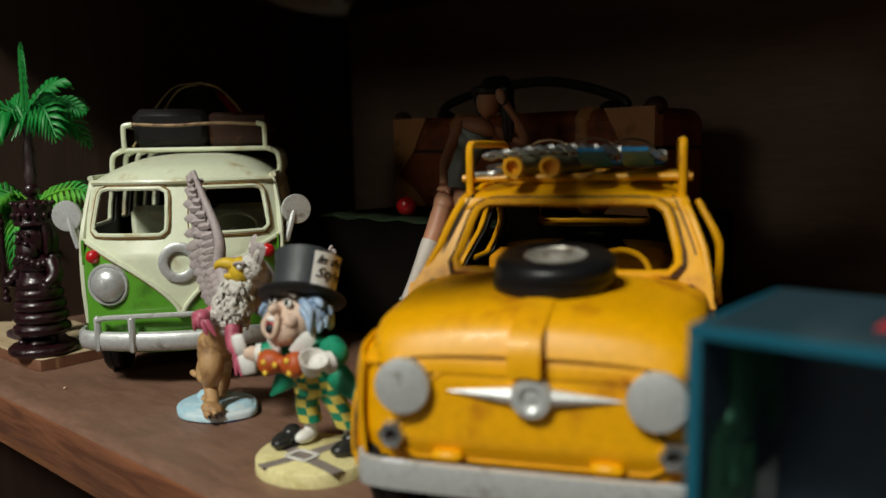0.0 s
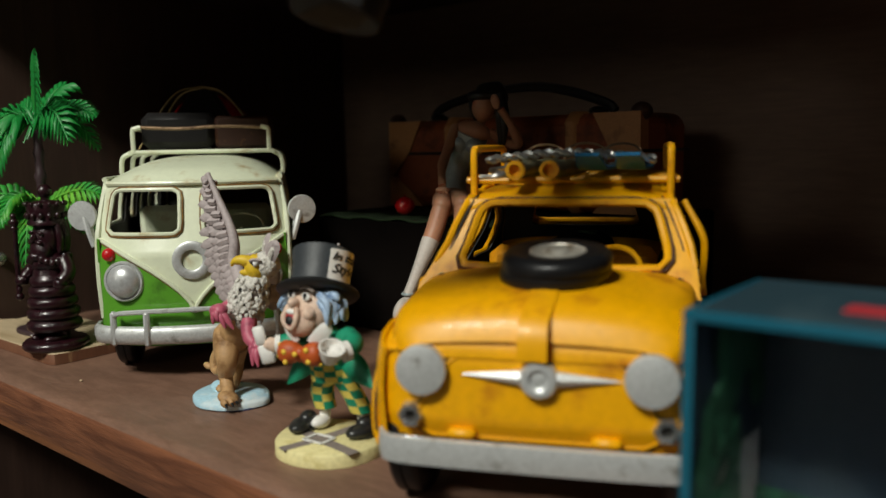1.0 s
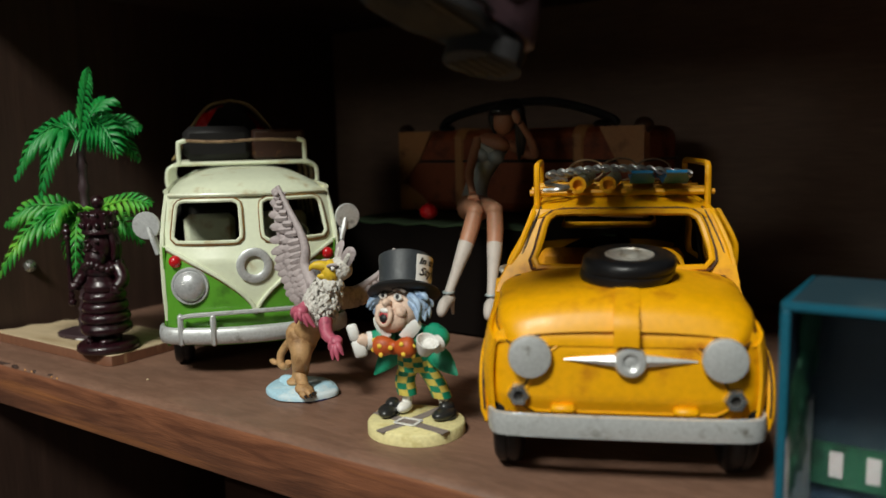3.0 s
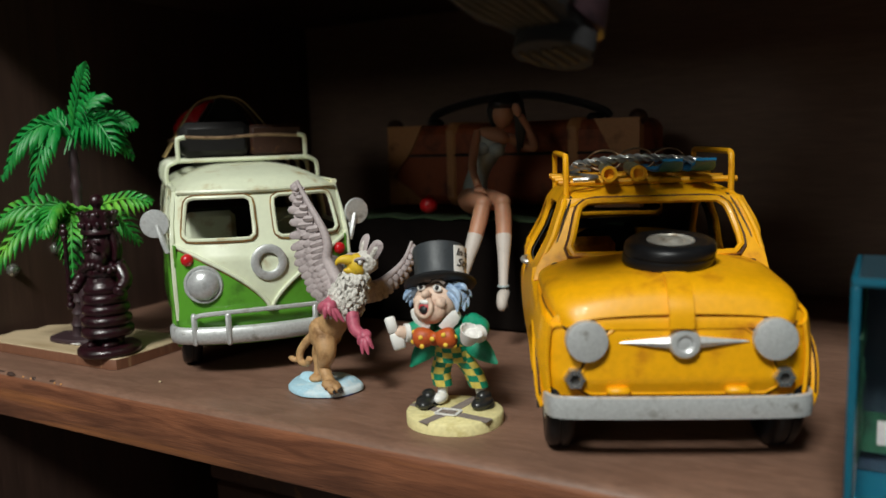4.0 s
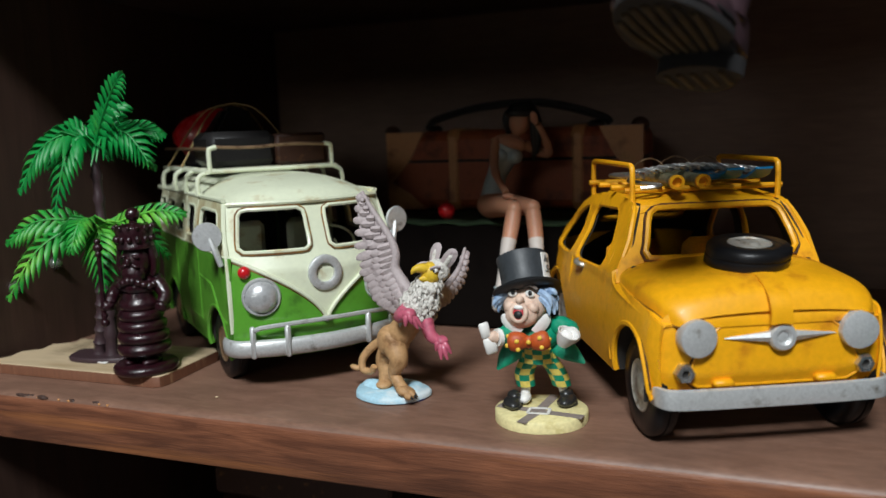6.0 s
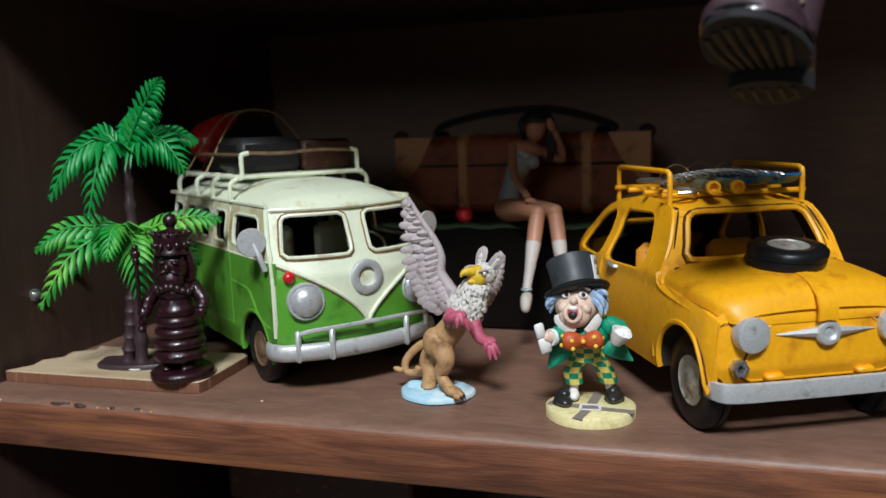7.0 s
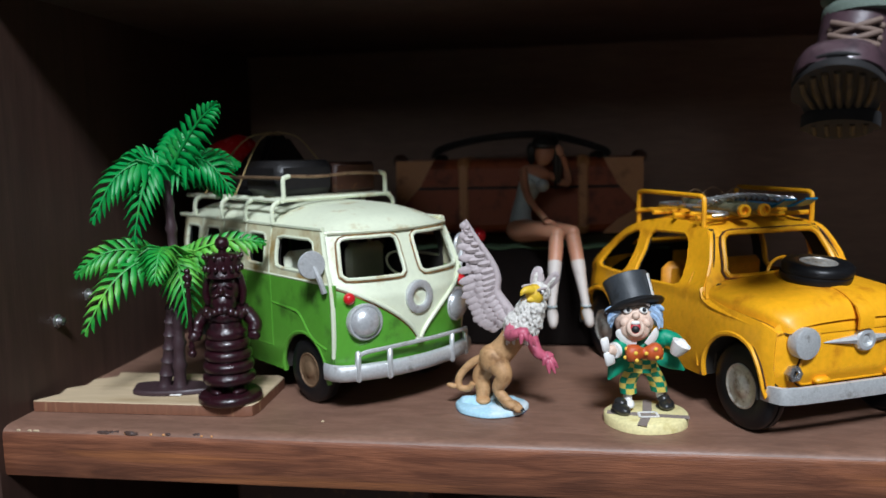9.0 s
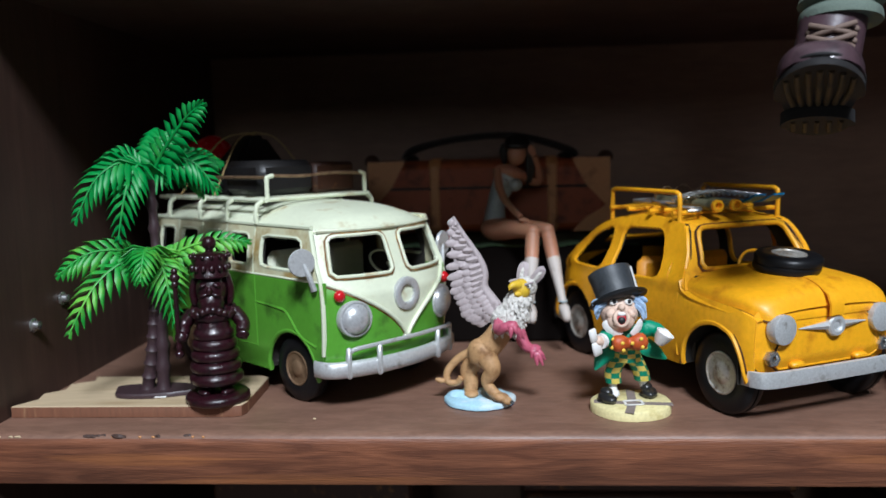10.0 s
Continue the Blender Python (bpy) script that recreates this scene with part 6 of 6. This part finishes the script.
def seated_figure():
    """A small seated doll on the dark box: one plain mesh."""
    mats = [M_SKIN, M_DRESS, M_BLACKH, M_SOCK]
    bm = bmesh.new()
    head, hips = Vector((-.1915, .1525, .0985)), Vector((-.2030, .1440, .0595))
    ball(bm, head, (.0050, .0053, .0063), (8, 12, 20), 0)
    ball(bm, head + Vector((.0004, .0042, .0034)), (.0074, .0066, .0072), mi=2, lump=.001, freq=250)
    tube(bm, curve([head + Vector(p) for p in ((-.0052, -.0006, .0040), (-.0030, -.0044, .0044), (.0012, -.0050, .0042), (.0050, -.0016, .0042))], 5), .0018, 2, 9)
    for x, ln in ((-.0060, .0075), (-.0052, .0060), (.0058, .0120), (.0066, .0170), (.0050, .0200)):
        p = head + Vector((x, .0022, .0050))
        tube(bm, curve([p, p + Vector((x * .25, .0006, -ln * .5)), p + Vector((x * .12, .0016, -ln - .004))], 5), [.0021] * 6 + [.0019, .0017, .0014, .0010, .0004], 2, 8)
    tube(bm, [head + Vector((-.0012, .0016, -.0040)), Vector((-.1948, .1528, .0905))], .0019, 0, 10)
    # torso: a swimsuit from hip to chest, bare shoulders
    tube(bm, curve([hips + Vector((0, .001, -.001)), (-.2036, .1462, .0660), (-.2022, .1490, .0740), (-.1994, .1508, .0810), (-.1966, .1512, .0870)], 6), [.0074 - .0026 * math.sin(min(i / 12, 1) * math.pi / 2) + .0020 * max((i - 12) / 12, 0) for i in range(25)], 1, 18)
    for a in ((-.1992, .1462, .0832), (-.1926, .1470, .0822)):
        ball(bm, a, (.0036, .0036, .0034), mi=1)
    ball(bm, (-.1960, .1506, .0886), (.0080, .0046, .0042), (0, 14, 12), 0)
    # arms: one hand on the knee, the other at the brow
    tube(bm, curve([(-.2022, .1475, .0905), (-.2010, .1400, .0810), (-.1975, .1318, .0742), (-.1905, .1232, .0668)], 6), [.0022] * 7 + [.0020] * 6 + [.0016] * 6, 0, 10)
    ball(bm, (-.1893, .1218, .0656), (.0028, .0026, .0013), mi=0)
    for k in (-1, 0, 1):
        tube(bm, [(-.1885 + .0012 * k, .1212, .0654), (-.1868 + .0018 * k, .1196, .0644)], [.0006, .0004], 0, 6)
    tube(bm, curve([(-.1900, .1540, .0880), (-.1842, .1590, .0838), (-.1796, .1600, .0830), (-.1800, .1560, .0900), (-.1822, .1510, .0972)], 6), [.0022] * 9 + [.0020] * 9 + [.0015] * 7, 0, 10)
    ball(bm, (-.1836, .1496, .1000), (.0020, .0014, .0032), (0, -20, 0), 0)
    # hips and legs
    ball(bm, hips, (.0086, .0080, .0066), (0, 0, -35), 0)
    for hip, knee, ankle, toe in (((-.2030, .1400, .0590), (-.1852, .1165, .0602), (-.1874, .0985, .0282), (-.1868, .0912, .0200)), ((-.1985, .1410, .0590), (-.1778, .1200, .0606), (-.1716, .1060, .0272), (-.1698, .1002, .0186))):
        h, a, t, q = Vector(knee), Vector(ankle), Vector(toe), Vector(hip)
        tube(bm, curve([q, q.lerp(h, .5) + Vector((0, 0, .0008)), h], 6), [.0056 - .0020 * i / 12 for i in range(13)], 0, 14)
        ball(bm, h, .0036, mi=0)
        calf = Vector((0, .0012, 0))
        tube(bm, curve([h, h.lerp(a, .25) + calf, h.lerp(a, .42) + calf], 5), [.0033, .0034, .0035, .0035, .0035, .0035, .0034, .0034, .0033, .0033, .0032], 0, 14)
        tube(bm, curve([h.lerp(a, .40) + calf, h.lerp(a, .62) + calf * .7, a], 5), [.0034, .0033, .0032, .0031, .0029, .0027, .0025, .0023, .0021, .0020, .0019], 3, 14)
        tube(bm, curve([a + Vector((0, .0016, -.0022)), a.lerp(t, .55) + Vector((0, 0, .0004)), t], 5), [.0021, .0023, .0025, .0026, .0026, .0025, .0024, .0023, .0021, .0018, .0010], 3, 12)
        tube(bm, [a + Vector((0, .0018, -.0024)), a + Vector((0, .0030, -.0092))], [.0013, .0006], 3, 8)
        tube(bm, [a + Vector((.0021 * math.cos(k), .0021 * math.sin(k), .0004)) for k in np.linspace(0, 2 * math.pi, 18)[:-1]], .0005, 1, 6, True)
    return tagged(part("seated_figurine", bm, mats, angle=60), "seated doll in a silver grey swimsuit and white socks", "figurine", "painted figurines")


seated_figure()


def booted_leg():
    """The leg of a larger doll that sits on the shelf above: one plain mesh."""
    mats = [M_BOOT, M_SOLE, M_TREAD, M_TROUS, M_LACE]
    bm = bmesh.new()
    d = Vector((-.33, -.88, .35)).normalized()
    s = d.cross(Vector((0, 0, 1))).normalized()
    n = s.cross(d).normalized()
    c = Vector((-.1085, -.0310, .1128))
    M = Matrix.Identity(4)
    for i, v in enumerate((s, d, n)):
        M[0][i], M[1][i], M[2][i] = v
    M.translation = c
    out = [(.0125 * math.sin(t) * (1 - .16 * (math.cos(t) < -.1)), .0225 * math.cos(t) + .001) for t in np.linspace(0, 2 * math.pi, 44)[:-1]]
    prism(bm, out, .0006, .0032, 1, M, 1, .0008)
    prism(bm, [(x * .86, -.0130 + y * .36) for x, y in out], -.0034, .0008, 1, M, 1)
    # ribs under the sole and the heel
    for x in np.linspace(-.0085, .0085, 7):
        y1 = .0195 * math.sqrt(1 - (x / .0118) ** 2)
        tube(bm, curve([M @ Vector((x * .8, -.0040, .0004)), M @ Vector((x, .45 * y1, .0002)), M @ Vector((x * 1.04, y1, .0006))], 5), .0009, 2, 7)
    for x in np.linspace(-.0068, .0068, 5):
        tube(bm, [M @ Vector((x, -.0175 + abs(x) * .3, -.0034)), M @ Vector((x, -.0085, -.0034))], .0008, 2, 7)
    # upper: lofted from toe to heel
    rings = ((.0222, .0030, .0050), (.0205, .0070, .0085), (.0165, .0100, .0112), (.0110, .0117, .0132), (.0045, .0116, .0146), (-.0020, .0108, .0168), (-.0085, .0103, .0185), (-.0155, .0098, .0185), (-.0195, .0070, .0165), (-.0208, .0025, .0120))
    V, k = [], 18
    for y, w, h in rings:
        for a in range(k):
            t = math.pi * a / (k - 1)
            V.append(M @ Vector((w * math.copysign(abs(math.cos(t)) ** .7, math.cos(t)), y, .0028 + (h - .0028) * math.sin(t) ** .8)))
    F = [(r * k + a, r * k + (a + 1) % k, (r + 1) * k + (a + 1) % k, (r + 1) * k + a) for r in range(len(rings) - 1) for a in range(k)]
    add(bm, V, F + [tuple(range(k)), tuple(range(len(V) - 1, len(V) - k - 1, -1))], 0)
    tube(bm, [(-.1040, -.0225, .1200), (-.1020, -.0205, .1290), (-.0998, -.0185, .1385)], [.0098, .0098, .0098], 0, 24)
    tube(bm, [M @ Vector((.0121 * math.sin(t) * (1 - .14 * (math.cos(t) < -.1)), .0218 * math.cos(t) + .001, .0040)) for t in np.linspace(0, 2 * math.pi, 40)[:-1]], .0006, 1, 7, True)
    # laces crossing over the front of the ankle
    face = Vector((d.x, d.y, 0)).normalized()
    for i in range(4):
        c0 = Vector((-.1034 + .0009 * i, -.0220 + .0008 * i, .1228 + .0036 * i))
        for k in (-1, 1):
            P = [c0 + Matrix.Rotation(k * a, 3, "Z") @ face * (.0106 + .0006 * math.cos(a * 2)) + Vector((0, 0, .0018 * a / .6)) for a in (-.62, -.3, 0, .3, .62)]
            tube(bm, curve(P, 4), .0009, 4, 7)
            ball(bm, c0 + Matrix.Rotation(k * .70, 3, "Z") @ face * .0101, .0010, mi=4, seg=8, ring=6)
    # trouser leg with folds, over the upper shelf's edge
    S = curve([(-.0978, -.0185, .1370), (-.0970, -.0165, .1490), (-.0965, -.0150, .1650), (-.0955, -.0120, .1900), (-.0950, .0060, .2020), (-.0940, .0500, .2020), (-.0930, .1000, .2020)], 8)
    rad = [.0116 + .0011 * math.sin(i * 1.7) + .0006 * math.sin(i * 3.1 + 1) for i in range(len(S))]
    tube(bm, S, rad, 3, 26)
    bmesh.ops.translate(bm, vec=(.0030, .0075, .0006), verts=bm.verts)
    return tagged(part("doll_leg", bm, mats, angle=55), "hanging doll leg in grey trousers and a brown laced boot", "doll")


booted_leg()

# ---- dim boxes on the shelf below ----
for (x, y, w, d, h, k, nm, lb) in ((-.30, .17, .10, .12, .150, M_CASE, "storage_box", "dim brown box on the lower shelf"), (-.12, .18, .14, .10, .165, M_CASE, "storage_box", "dim dark brown box on the lower shelf"), (.06, .16, .12, .10, .155, M_CASE, "storage_box", "dim dark box on the lower shelf")):
    b = thing(nm, pose(x, y, -.2100), lb, "box", "boxes below")
    bm = bmesh.new()
    rbox(bm, (w, d, h * .78), (0, 0, h * .39), .002)
    part("carton", bm, k, b)
    bm = bmesh.new()
    rbox(bm, (w + .004, d + .004, h * .20), (0, 0, h * .89), .002)
    part("lid", bm, k, b)
